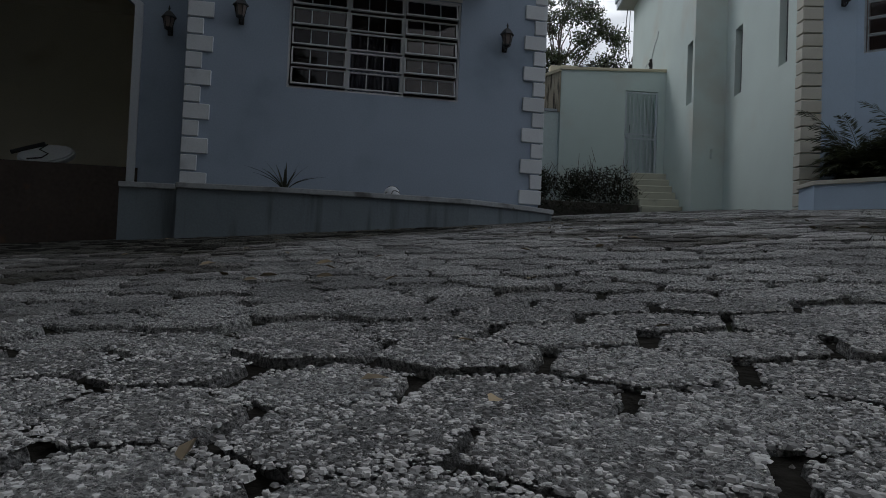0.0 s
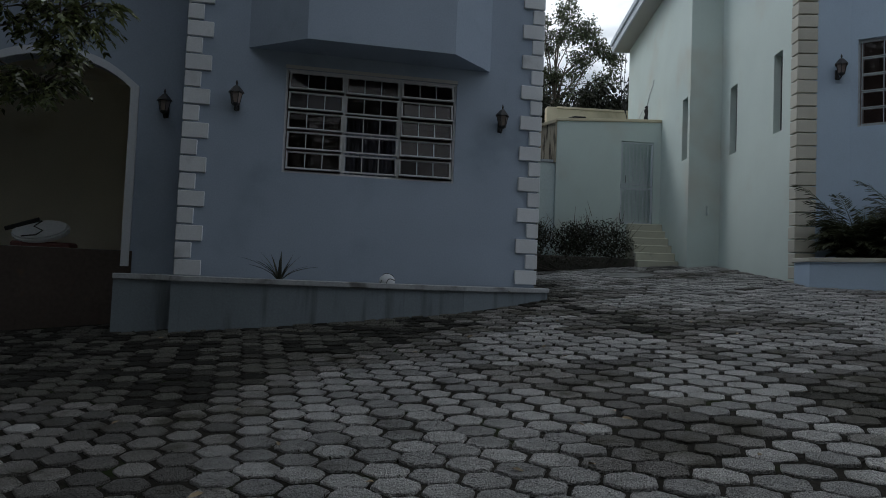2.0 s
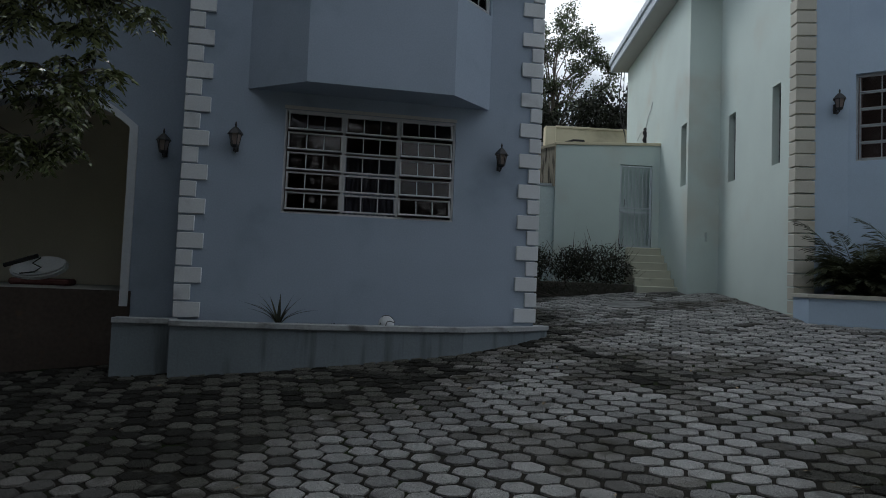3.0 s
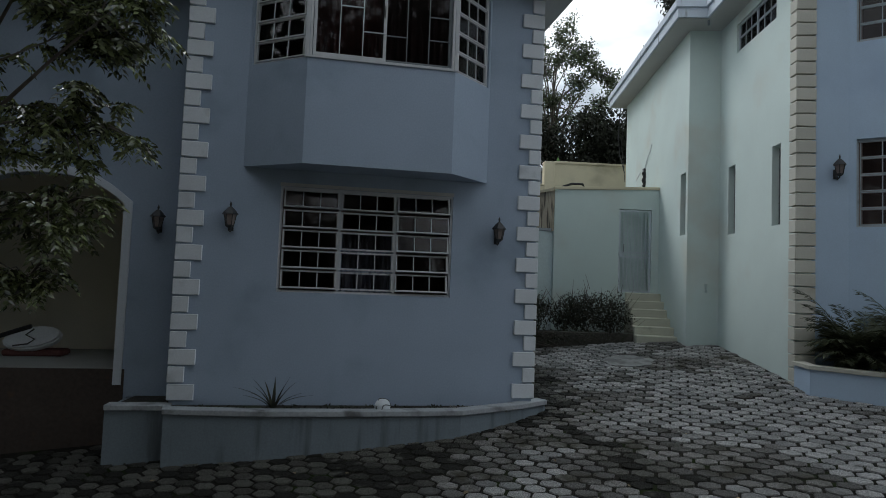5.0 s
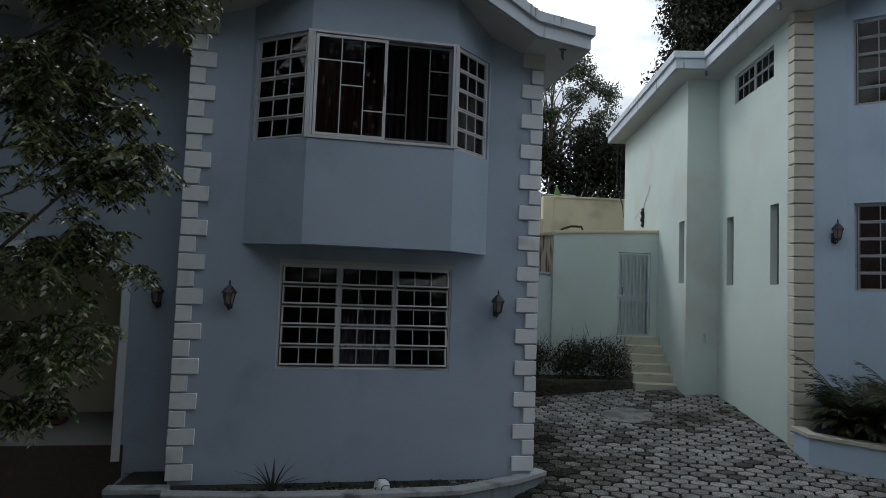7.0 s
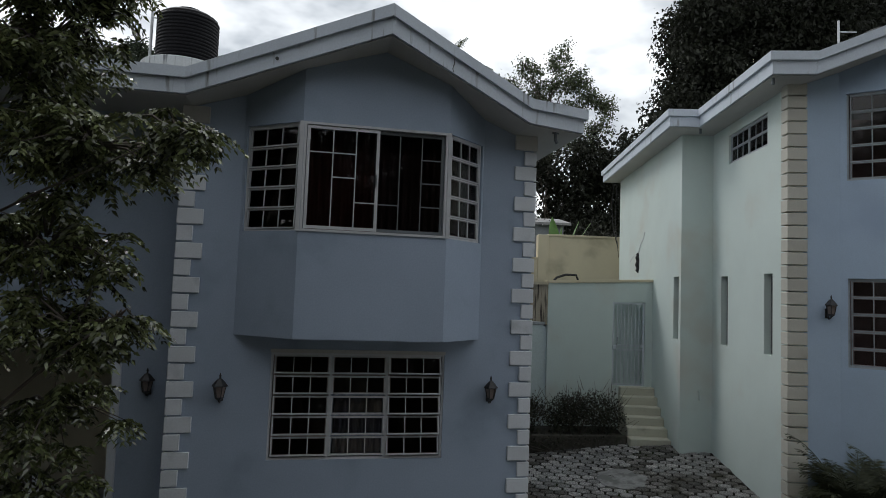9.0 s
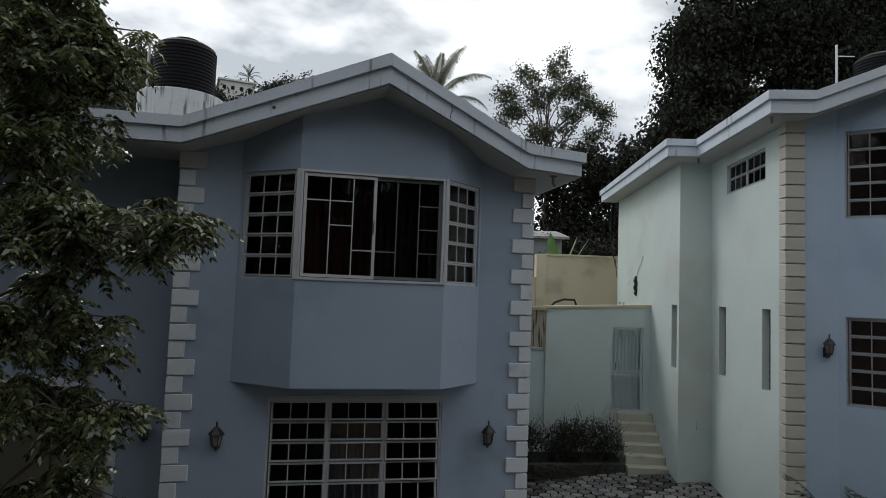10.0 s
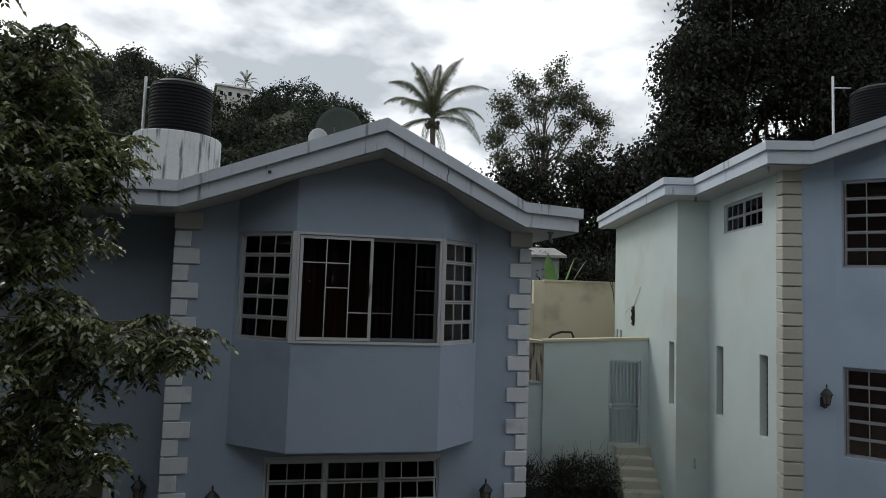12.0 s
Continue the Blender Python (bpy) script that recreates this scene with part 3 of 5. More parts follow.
def curtain(name, label, m, w, h, mat, folds=14):
    n = folds * 6
    v = [(w * i / n, 0.03 * math.sin(2 * math.pi * folds * i / n) + 0.008 * math.sin(5 * i), z) for z in (0, h) for i in range(n + 1)]
    ob = put(name, mesh_of(name, v, [(i, i + 1, n + 2 + i, n + 1 + i) for i in range(n)], mat, True), None, m)
    sol = ob.modifiers.new("thickness", "SOLIDIFY")
    sol.thickness = 0.004
    return tagged(ob, label, "curtain")


curtain("curtain", "dark red curtain hanging inside the upper window", pose(-0.1, -0.3, 4.6), 0.92, 2.26, CURTAIN, 9)
curtain("curtain", "dusky brown curtain hanging inside the upper window", pose(0.86, -0.3, 4.6), 0.9, 2.26, DRAPE, 9)
curtain("curtain", "pale blue curtain behind the lower window panes", pose(0.38, 0.17, 1.9), 0.80, 1.35, BLIND, 10)

# wing with the arched porch
YW = 0.66
arch_x0, arch_x1, spring = -4.64, -2.6, 3.535


def arch_z(x):
    """Inner curve of the arch: a low crown over straight jambs."""
    c, hw = (arch_x0 + arch_x1) / 2, (arch_x1 - arch_x0) / 2
    return spring + 0.37 * max(0.0, 1 - abs((x - c) / hw) ** 2.5)


N = 20
axs = [arch_x0 + (arch_x1 - arch_x0) * k / N for k in range(N + 1)]
SHIFT = -2.5              # from the arch to an unseen second one, added to light the porch
outline = [(-7.5, 0.1), (arch_x0 + SHIFT, 0.1)] + [(x + SHIFT, arch_z(x)) for x in axs] + [(arch_x1 + SHIFT, 0.1), (arch_x0, 0.1)] + [(x, arch_z(x)) for x in axs] + [(arch_x1, 0.1), (XL + 0.02, 0.1), (XL + 0.02, 7.15), (-7.5, 7.15)]
no = len(outline)
wv = [(x, YW, z) for x, z in outline] + [(x, YW + 0.2, z) for x, z in outline]
wf = [tuple(range(no)), tuple(reversed(range(no, 2 * no)))] + [((i + 1) % no, i, no + i, no + (i + 1) % no) for i in range(no)]
put("wall", mesh_of("porch_front", wv, wf, BLUE), house)
tv, tf = [], []
line_in = [(arch_x0, 1.02)] + [(x, arch_z(x)) for x in axs] + [(arch_x1, 1.02)]
line_out = [(arch_x0 - 0.11, 1.02), (arch_x0 - 0.11, spring + 0.03)] + [(x, arch_z(x) + 0.115) for x in axs[1:-1]] + [(arch_x1 + 0.11, spring + 0.03), (arch_x1 + 0.11, 1.02)]
for (x, z), (u, w) in zip(line_in, line_out):
    tv += [(x, YW - 0.03, z), (u, YW - 0.03, w), (u, YW + 0.005, w), (x, YW + 0.21, z)]
for i in range(len(line_in) - 1):
    p, q = 4 * i, 4 * i + 4
    tf += [(p, p + 1, q + 1, q), (p + 1, p + 2, q + 2, q + 1), (p + 3, p, q, q + 3)]
arch_mesh = mesh_of("arch_trim", tv, tf, TRIM)
# the second surround trims the added opening, out of view
for shift in (0.0, SHIFT):
    put("arch_trim", arch_mesh, house, pose(shift, 0, 0), label="white painted arch surround")
put("porch_floor", mesh_of("porch_floor", *box(-7.3, XL + 0.0, YW + 0.02, 3.2, 1.1, 1.24), TILE), house)
put("porch_wall", mesh_of("porch_back", *box(-7.3, XL + 0.2, 2.95, 3.1, 1.24, 4.2), PORCH), house, label="cream wall inside the porch")
put("porch_wall", mesh_of("porch_side", *box(XL - 0.1, XL - 0.004, YW + 0.21, 2.95, 1.24, 4.2), PORCH), house)
put("porch_ceiling", mesh_of("porch_ceiling", *box(-7.3, XL + 0.0, YW + 0.21, 3.1, 4.2, 4.35), PORCH), house)
put("riser", mesh_of("riser", *box(-7.3, -2.46, YW - 0.02, YW + 0.015, 0.0, 1.235), BROWN), house, label="dark brown tiled porch riser")

# planter along the left house
planter = thing("planter", "low grey stucco planter with a weathered coping along the house wall", "planter")
LINE = [(-2.40, -0.30), (-1.70, -0.33), (-1.66, -0.56), (-0.40, -0.70), (0.74, -0.71), (2.05, -0.64), (2.97, -0.22), (3.50, 0.13)]


def offset_line(line, d):
    """The line moved to its left by d."""
    out = []
    for i, (x, y) in enumerate(line):
        (ax, ay), (bx, by) = line[max(i - 1, 0)], line[min(i + 1, len(line) - 1)]
        ln = math.hypot(bx - ax, by - ay)
        out.append((x - (by - ay) / ln * d, y + (bx - ax) / ln * d))
    return out


def ribbon(line, d0, d1, z0, z1):
    a, b = offset_line(line, d0), offset_line(line, d1)
    n = len(line)
    v = [(x, y, z) for l in (a, b) for z in (z0, z1) for x, y in l]
    f = []
    for i in range(n - 1):
        f += [(i, i + 1, n + i + 1, n + i), (2 * n + i + 1, 2 * n + i, 3 * n + i, 3 * n + i + 1), (n + i, n + i + 1, 3 * n + i + 1, 3 * n + i), (2 * n + i, 2 * n + i + 1, i + 1, i)]
    return v, f + [(0, n, 3 * n, 2 * n), (n - 1, 3 * n - 1, 4 * n - 1, 2 * n - 1)]


put("planter_wall", mesh_of("planter_wall", *ribbon(LINE, 0.02, 0.15, -0.2, 0.865), PLANTER), planter)
put("coping", bevelled("coping", ribbon(LINE, -0.02, 0.18, 0.865, 0.935), COPING, 0.008), planter)
put("planter_wall", mesh_of("planter_end", *box(-2.40, -2.27, -0.15, 0.64, -0.2, 0.862), PLANTER), planter)
inner = offset_line(LINE, 0.15)
put("soil", mesh_of("soil", *prism(inner + [(3.2, 0.3), (XL, 0.0), (XL, YW), (-2.3, YW)], 0.6, 0.87), SOIL), planter, label="dark soil with pebbles")


def scatter(name, spots, mat, lo, hi, seed):
    """Many small uneven stones as one mesh."""
    rnd = np.random.RandomState(seed)
    v, f = [], []
    for x, y, z in spots:
        r = rnd.uniform(lo, hi)
        k = len(v)
        for a in range(4):
            w = a * math.pi / 2 + rnd.uniform(-0.4, 0.4)
            v.append((x + r * math.cos(w) * rnd.uniform(0.7, 1.2), y + r * math.sin(w), z))
        v.append((x + rnd.uniform(-0.3, 0.3) * r, y, z + r * rnd.uniform(0.5, 1.0)))
        f += [(k + i, k + (i + 1) % 4, k + 4) for i in range(4)]
    return mesh_of(name, v, f, mat)


rs = np.random.RandomState(5)
spots = [(x, -abs(rs.normal(0, 0.16)) - 0.02 - (0.25 if x < 2 else 0), 0.87) for x in rs.uniform(-1.5, 2.9, 420)]
tagged(put("pebbles", scatter("pebbles", spots, PEBBLE, 0.008, 0.028, 6)), "small pale pebbles strewn over the planter soil", "pebbles", kind="stuff")


def blade_plant(name, label, m, blades, mat):
    root = thing(name, label, "plant", m)
    for ln, lean, turn, wide in blades:
        v, f = [], []
        n = 8
        for i in range(n + 1):
            t = i / n
            out = ln * (0.25 * t + lean * t * t)
            up = ln * (t - 0.45 * lean * t * t)
            w = wide * (1 - t) ** 0.7 * (0.6 + 0.8 * t * (1 - t))
            v += [(out, -w, up), (out, 0, up - w * 0.5), (out, w, up)]
            if i:
                p = 3 * i
                f += [(p - 3, p - 2, p + 1, p), (p - 2, p - 1, p + 2, p + 1)]
        put("blade", mesh_of("blade", v, f, mat, True), root, pose(0, 0, 0, 0, 0, turn))
    return root


blade_plant("agave", "dark agave with long curved blades in the planter", pose(-0.36, -0.5, 0.86),
            [(0.50, 0.30, 172, 0.042), (0.44, 0.15, 140, 0.04), (0.48, 0.35, 12, 0.04), (0.40, 0.2, 40, 0.038), (0.52, 0.75, 185, 0.034), (0.44, 0.95, 350, 0.034), (0.36, 0.1, 270, 0.038),
             (0.42, 0.6, 215, 0.034), (0.34, 0.3, 320, 0.034), (0.42, 0.45, 160, 0.034), (0.50, 0.14, 10, 0.034), (0.40, 0.8, 195, 0.034), (0.38, 0.7, 5, 0.034), (0.46, 0.05, 90, 0.036)], SHRUB)

# football in the planter
ball = thing("football", "white football with dark curved panels on the planter soil", "ball", pose(1.02, -0.5, 0.955))
bm = bmesh.new()
bmesh.ops.create_icosphere(bm, subdivisions=3, radius=0.105)
me = bpy.data.meshes.new("shell")
bm.to_mesh(me)
bm.free()
me.materials.append(WHITE)
me.polygons.foreach_set("use_smooth", [True] * len(me.polygons))
put("shell", me, ball)
for turn, tip in ((20, 60), (140, 100), (260, 30), (80, -40)):
    pts = [(0.1065 * math.cos(a) * math.cos(0.35 * math.sin(3 * a)), 0.1065 * math.sin(a) * math.cos(0.35 * math.sin(3 * a)), 0.1065 * math.sin(0.35 * math.sin(3 * a))) for a in np.linspace(0, 2.6, 24)]
    put("stripe", mesh_of("stripe", *tube(pts, 0.006, 5), BLACK), ball, pose(0, 0, 0, tip, 15, turn))


# wall lanterns
def lantern(label, m, group=""):
    root = thing("wall_lantern", label, "lamp", m, group)
    put("back_plate", bevelled("back_plate", box(-0.035, 0.035, -0.02, 0.0, -0.09, 0.07), BLACK, 0.006), root)
    put("arm", mesh_of("arm", *tube([(0, -0.01, -0.04), (0, -0.06, -0.10), (0, -0.12, -0.08), (0, -0.13, -0.035)], 0.012, 6), BLACK), root)
    put("lamp_glass", mesh_of("lamp_glass", *moved(lathe([(0.045, -0.02), (0.075, 0.12)], 6), pose(0, -0.13, 0)), FROST), root, label="dusty tapered glass")
    cage = [tube([(0.05 * math.cos(k * math.pi / 3), -0.13 + 0.05 * math.sin(k * math.pi / 3), -0.03), (0.081 * math.cos(k * math.pi / 3), -0.13 + 0.081 * math.sin(k * math.pi / 3), 0.125)], 0.006, 4) for k in range(6)]
    put("cage", mesh_of("cage", *joined(*cage, moved(lathe([(0.02, -0.06), (0.055, -0.035), (0.055, -0.018)], 6), pose(0, -0.13, 0))), BLACK), root)
    put("roof_cap", mesh_of("roof_cap", *moved(lathe([(0.105, 0.12), (0.10, 0.135), (0.055, 0.19), (0.03, 0.215), (0.012, 0.225), (0.012, 0.245), (0.017, 0.255), (0.004, 0.295)], 6), pose(0, -0.13, 0)), BLACK), root)
    return root


lantern("black cast-metal wall lantern beside the lower window", pose(-1.065, 0, 3.27), "lanterns on the left house")
lantern("black cast-metal wall lantern near the corner quoins", pose(2.62, 0, 3.27), "lanterns on the left house")
lantern("black cast-metal wall lantern beside the porch arch", pose(-2.12, YW, 3.24), "lanterns on the left house")

# things on the left roof
tank = thing("water_tank", "ribbed black plastic water tank on a round plaster plinth", "water tank", pose(-2.8, 4.8, 9.17) @ Matrix.Scale(1.19, 4))
prof = [(0.50, 0.0)]
for k in range(14):
    prof += [(0.50, 0.02 + k * 0.06), (0.515, 0.035 + k * 0.06), (0.515, 0.055 + k * 0.06), (0.50, 0.07 + k * 0.06)]
prof += [(0.49, 0.89), (0.40, 0.95), (0.2, 0.985), (0.2, 1.03), (0.0, 1.03)]
put("barrel", mesh_of("barrel", *lathe(prof, 40, False), TANK), tank)
put("lid", mesh_of("lid", *moved(lathe([(0.22, 0), (0.22, 0.04), (0.15, 0.06), (0.0, 0.06)], 24, False), pose(0, 0, 1.0)), TANK), tank)
plinth = put("tank_plinth", mesh_of("tank_plinth", *moved(lathe([(0.85, 0.0), (0.85, 1.69), (0.83, 1.71), (0.0, 1.71)], 40, False), pose(-2.82, 4.8, 7.46)), PLINTH))
tagged(plinth, "round weathered white plaster plinth on the roof", "plinth")
tagged(put("standpipe", mesh_of("standpipe", *joined(tube([(-3.52, 4.8, 7.46), (-3.52, 4.8, 10.42)], 0.03, 8), tube([(-3.52, 4.8, 10.2), (-3.36, 4.8, 10.2)], 0.015, 6)), PIPE)), "thin white standpipe beside the water tank", "pipe")


def dish(label, m, r, mat):
    root = thing("satellite_dish", label, "satellite dish", m)
    prof = [(r * t, 0.25 * r * t * t) for t in np.linspace(0, 1, 8)]
    put("reflector", mesh_of("reflector", *moved(lathe(prof + [(r, 0.25 * r + 0.02)] + [(a, b + 0.02) for a, b in prof[-2::-1]], 28, False), pose(0, 0, 0, 100, 0, 0)), mat, True), root)
    put("mast", mesh_of("mast", *tube([(0, 0.02, 0), (0, 0.12, -0.3), (0, 0.12, -2.3)], 0.025, 8), GREYALU), root)
    put("arm", mesh_of("arm", *tube([(0, -0.2 * r, -0.9 * r), (0, -0.9 * r, 0)], 0.012, 6), GREYALU), root)
    return root


dish("small white satellite dish on the roof behind the gable", pose(-0.02, 6.0, 9.66, 0, 0, 35), 0.28, WHITE)
dish("large dark mesh satellite dish on the roof behind the gable", pose(0.55, 6.3, 9.95, 0, 0, -20), 0.60, DISH)

# ---- right house, in its own axes: u along its front, v to the back ----
RM = pose(7.707, 0.275, 0, 0, 0, -14)
house_r = thing("house", "two-storey house in pale mint and blue stucco with cream quoins", "house", RM)
slits1 = [(9.2 - 3.80, 9.2 - 3.44, 3.87, 5.26)]
put("wall", mesh_of("side_wall_back", *moved(wall_panel(5.9, 0.8, lambda s: 8.45, slits1 + [(0.3, 0.5, 4.95, 5.25), (0.75, 0.95, 4.95, 5.25)], 0.2), pose(-0.6, 9.2, 0, 0, 0, -90)), MINT), house_r)
holes = [(3.3 - 2.83, 3.3 - 2.47, 3.84, 5.265), (3.3 - 0.86, 3.3 - 0.54, 3.835, 5.265), (3.3 - 2.46, 3.3 - 0.74, 7.585, 8.19)]
put("wall", mesh_of("side_wall_front", *moved(wall_panel(3.4, 0.8, lambda s: 8.45, holes, 0.2), pose(0.08, 3.3, 0, 0, 0, -90)), MINT), house_r)
put("wall", mesh_of("jog_wall", *box(-0.4, 0.28, 3.3, 3.5, 0.8, 8.45), MINT), house_r)
put("wall", mesh_of("front_wall", *box(0.28, 0.87, -0.1, 0.1, 0.8, 8.7), PALEBLUE), house_r)
CANT = -31.0
cv = pose(0.87, -0.1, 0, 0, 0, CANT)
put("wall", mesh_of("bay_cant", *moved(wall_panel(1.5, 0.8, lambda s: 8.75 + 0.31 * s, [(0.1, 1.36, 3.75, 5.19), (0.1, 1.36, 6.80, 8.26)], 0.2), cv), PALEBLUE), house_r)
ce = cv @ Vector((1.5, 0, 0))
put("wall", mesh_of("bay_front", *box(ce.x, ce.x + 2.4, ce.y, ce.y + 0.2, 0.8, 9.3), PALEBLUE), house_r)
put("wall", mesh_of("outer_side", *box(6.0, 6.2, -0.6, 9.2, 0.8, 8.45), PALEBLUE), house_r)
put("wall", mesh_of("back_wall", *box(-0.4, 6.0, 9.0, 9.2, 0.8, 8.45), MINT), house_r)
put("inner_wall", mesh_of("inner_wall", *joined(box(0.9, 0.95, 0.8, 9.0, 1.0, 8.4), box(0.95, 6.0, 1.8, 1.85, 1.0, 8.4), box(0.4, 6.0, 0.2, 9.0, 5.9, 6.1)), ROOM), house_r)
FLAT = [(-1.09, 9.5), (-1.08, 2.64), (-0.46, 2.64), (-0.45, -0.60), (0.23, -0.63), (0.23, 9.5)]
BAND = [(-1.14, 9.55), (-1.13, 2.59), (-0.51, 2.59), (-0.50, -0.65), (0.23, -0.68), (0.23, 9.55)]
put("roof", mesh_of("roof", *prism(FLAT, 8.42, 8.63), FASCIA), house_r, label="white concrete roof slab")
put("fascia_band", mesh_of("fascia_band", *prism(BAND, 8.634, 8.78), FASCIA), house_r)
# same tan underside here, with the bounced light in its colour
put("soffit", mesh_of("soffit", *prism([(-1.05, 9.4), (-1.04, 2.68), (-0.42, 2.68), (-0.41, -0.56), (0.23, -0.59), (0.23, 9.4)], 8.405, 8.417), SOFFIT), house_r, label="pale plastered soffit with bounced light put into its colour")
GABLE = [(0.232, -0.63, 8.42, 8.78), (2.9, -1.3, 9.40, 9.77), (5.6, -0.63, 8.42, 8.78), (6.4, -0.6, 8.42, 8.78)]
put("soffit", mesh_of("gable_soffit", *roof_solid([(x, y + 0.05, a - 0.014, a - 0.003) for x, y, a, b in GABLE], 9.4, 0.0, 1.0), SOFFIT), house_r, label="pale plastered soffit with bounced light put into its colour")
put("roof", mesh_of("gable_roof", *roof_solid(GABLE, 9.5, 0.0, 0.58), FASCIA), house_r)
put("fascia_band", mesh_of("gable_band", *roof_solid(GABLE, 9.55, 0.585, 1.0, 0.05), FASCIA), house_r)
# drip spouts under the eaves
for u, v in ((-0.36, -0.42), (-0.40, 2.75)):
    put("spout", mesh_of("spout", *tube([(u, v, 8.43), (u, v, 8.30)], 0.025, 8), GREYALU), house_r, label="short grey drain spout")

blk = bevelled("quoin_block", box(0.0, 0.325, -0.15, 0.075, 0, 0.198), CREAM, 0.008)
z = 1.02
while z < 8.25:
    put("quoin_block", blk, house_r, pose(random.uniform(-0.004, 0.004), random.uniform(-0.003, 0.003), z))
    z += 0.2185
put("quoin_cap", bevelled("quoin_cap", box(0.02, 0.31, -0.135, 0.06, z, 8.43), CREAM, 0.006), house_r)

awning_window("window_5", "pale metal window with five rows of panes in a canted bay", RM @ cv @ pose(0.1, 0.05, 3.75), 1.26, 1.44, 1, 5, lambda c, r: 1.0, 4, 0.008, 0.016, PALEALU)
awning_window("window_6", "pale metal window with five rows of panes in an upper canted bay", RM @ cv @ pose(0.1, 0.05, 6.80), 1.26, 1.46, 1, 5, lambda c, r: 1.0, 4, 0.008, 0.016, PALEALU)
awning_window("window_7", "long low window with small panes under the eaves", RM @ pose(0.12, 2.46, 7.585, 0, 0, -90), 1.72, 0.605, 2, 2, lambda c, r: 0.5, 3, 0.008, 0.014, PALEALU)
for nm, u, v, zz in (("window_8", -0.6, 3.80, 3.87), ("window_9", 0.08, 2.83, 3.84), ("window_10", 0.08, 0.86, 3.835)):
    slit = thing(nm, "tall narrow slit window with grey louvre glass in a deep reveal", "window", RM @ pose(u, v, zz, 0, 0, -90), kind="structure")
    put("window_frame", mesh_of("window_frame", *moved(bars(0.33, 1.40, 0.025, 0.0, 0.04), pose(0.01, 0.12, 0)), GREYALU), slit)
    lv = mesh_of("pane", *box(0.03, 0.32, -0.05, 0.05, 0, 0.006), GLASS)
    for k in range(11):
        put("pane", lv, slit, pose(0.0, 0.14, 0.08 + k * 0.12, 50)).visible_shadow = False
lantern("black cast-metal wall lantern on the pale blue front wall", RM @ pose(0.65, -0.1, 4.62))
# service box and small fittings on the side wall
tagged(put("service_box", bevelled("service_box", box(-0.012, 0.0, -0.13, 0.13, 0, 0.2), MINT, 0.004), None, RM @ pose(-0.2, 3.298, 2.60, 0, 0, -90) @ pose(0, 0, 0, 0, 0, 90)), "small flush service cover painted like the wall", "service box")

planter_r = thing("planter", "pale blue stucco planter with a cream coping before the canted bay", "planter", RM)
LINE_R = [(-0.03, -0.16), (-0.06, -0.72), (2.9, -3.35)]
put("planter_wall", mesh_of("planter_wall", *ribbon(LINE_R, 0.02, 0.15, 0.5, 1.50), PALEBLUE), planter_r)
put("coping", bevelled("coping", ribbon(LINE_R, -0.02, 0.2, 1.50, 1.565), CREAM, 0.008), planter_r)
put("soil", mesh_of("soil", *prism([(0.12, -0.2), (0.1, -0.66), (2.85, -3.1), (3.0, -0.9), (2.1, -0.9), (0.9, -0.2)], 1.0, 1.47), SOIL), planter_r)


# ---- plants ----
def leaf_quads(centres, dirs, lengths, widths, droop, rng):
    """Diamond leaves: four corners each."""
    n = len(centres)
    d = dirs / np.linalg.norm(dirs, axis=1, keepdims=True)
    side = np.cross(d, rng.normal(size=(n, 3)))
    side /= np.linalg.norm(side, axis=1, keepdims=True) + 1e-9
    up = np.cross(side, d)
    L, W = lengths[:, None], widths[:, None]
    tip = centres + d * L
    tip[:, 2] -= droop * lengths
    mid = centres + d * L * 0.45
    v = np.stack([centres, mid + side * W + up * W * 0.3, tip, mid - side * W + up * W * 0.3], 1).reshape(-1, 3)
    return v, np.arange(4 * n).reshape(-1, 4)


def planter_weeds(name, label, spots, seed):
    """Low weeds, a few blades at each spot, as one mesh."""
    rng = np.random.RandomState(seed)
    c = np.repeat(np.array(spots), 7, axis=0) + rng.normal(size=(len(spots) * 7, 3)) * (0.02, 0.02, 0.002)
    d = rng.normal(size=c.shape) * (0.7, 0.7, 0.1) + (0, 0, 0.9)
    ln = rng.uniform(0.02, 0.075, len(c))
    return tagged(put(name, fast_mesh(name, *leaf_quads(c, d, ln, ln * 0.16, 0.3, rng), SHRUB)), label, "weeds", kind="stuff")


wrs = np.random.RandomState(45)
planter_weeds("planter_weeds", "low straggling weeds along the planter soil", [(x, -0.06 - 0.4 * wrs.random_sample() * min(1.0, (3.1 - x) / 1.2), 0.868) for x in wrs.uniform(-1.5, 2.95, 150)], 46)


def clump_crown(lobes, per_m3, clump, leaves, size, rng, droop=0.3, hollow=0.5):
    """Leaf points for a crown of lobes (x, y, z, rx, ry, rz): clumps near the lobe surface, each a tuft of leaves."""
    vs = []
    for x, y, z, rx, ry, rz in lobes:
        n = max(6, int(per_m3 * rx * ry * rz * 4.2))
        p = rng.normal(size=(n, 3))
        p /= np.linalg.norm(p, axis=1, keepdims=True)
        p *= (hollow + (1 - hollow) * rng.random_sample((n, 1)) ** 0.6)
        p = p * (rx, ry, rz) * (1 + 0.08 * rng.normal(size=(n, 1))) + (x, y, z)
        c = np.repeat(p, leaves, axis=0) + rng.normal(size=(n * leaves, 3)) * clump
        d = rng.normal(size=c.shape)
        s = size * rng.uniform(0.6, 1.3, len(c))
        vs.append(leaf_quads(c, d, s, s * 0.3, droop, rng)[0])
    v = np.concatenate(vs)
    return v, np.arange(len(v)).reshape(-1, 4)


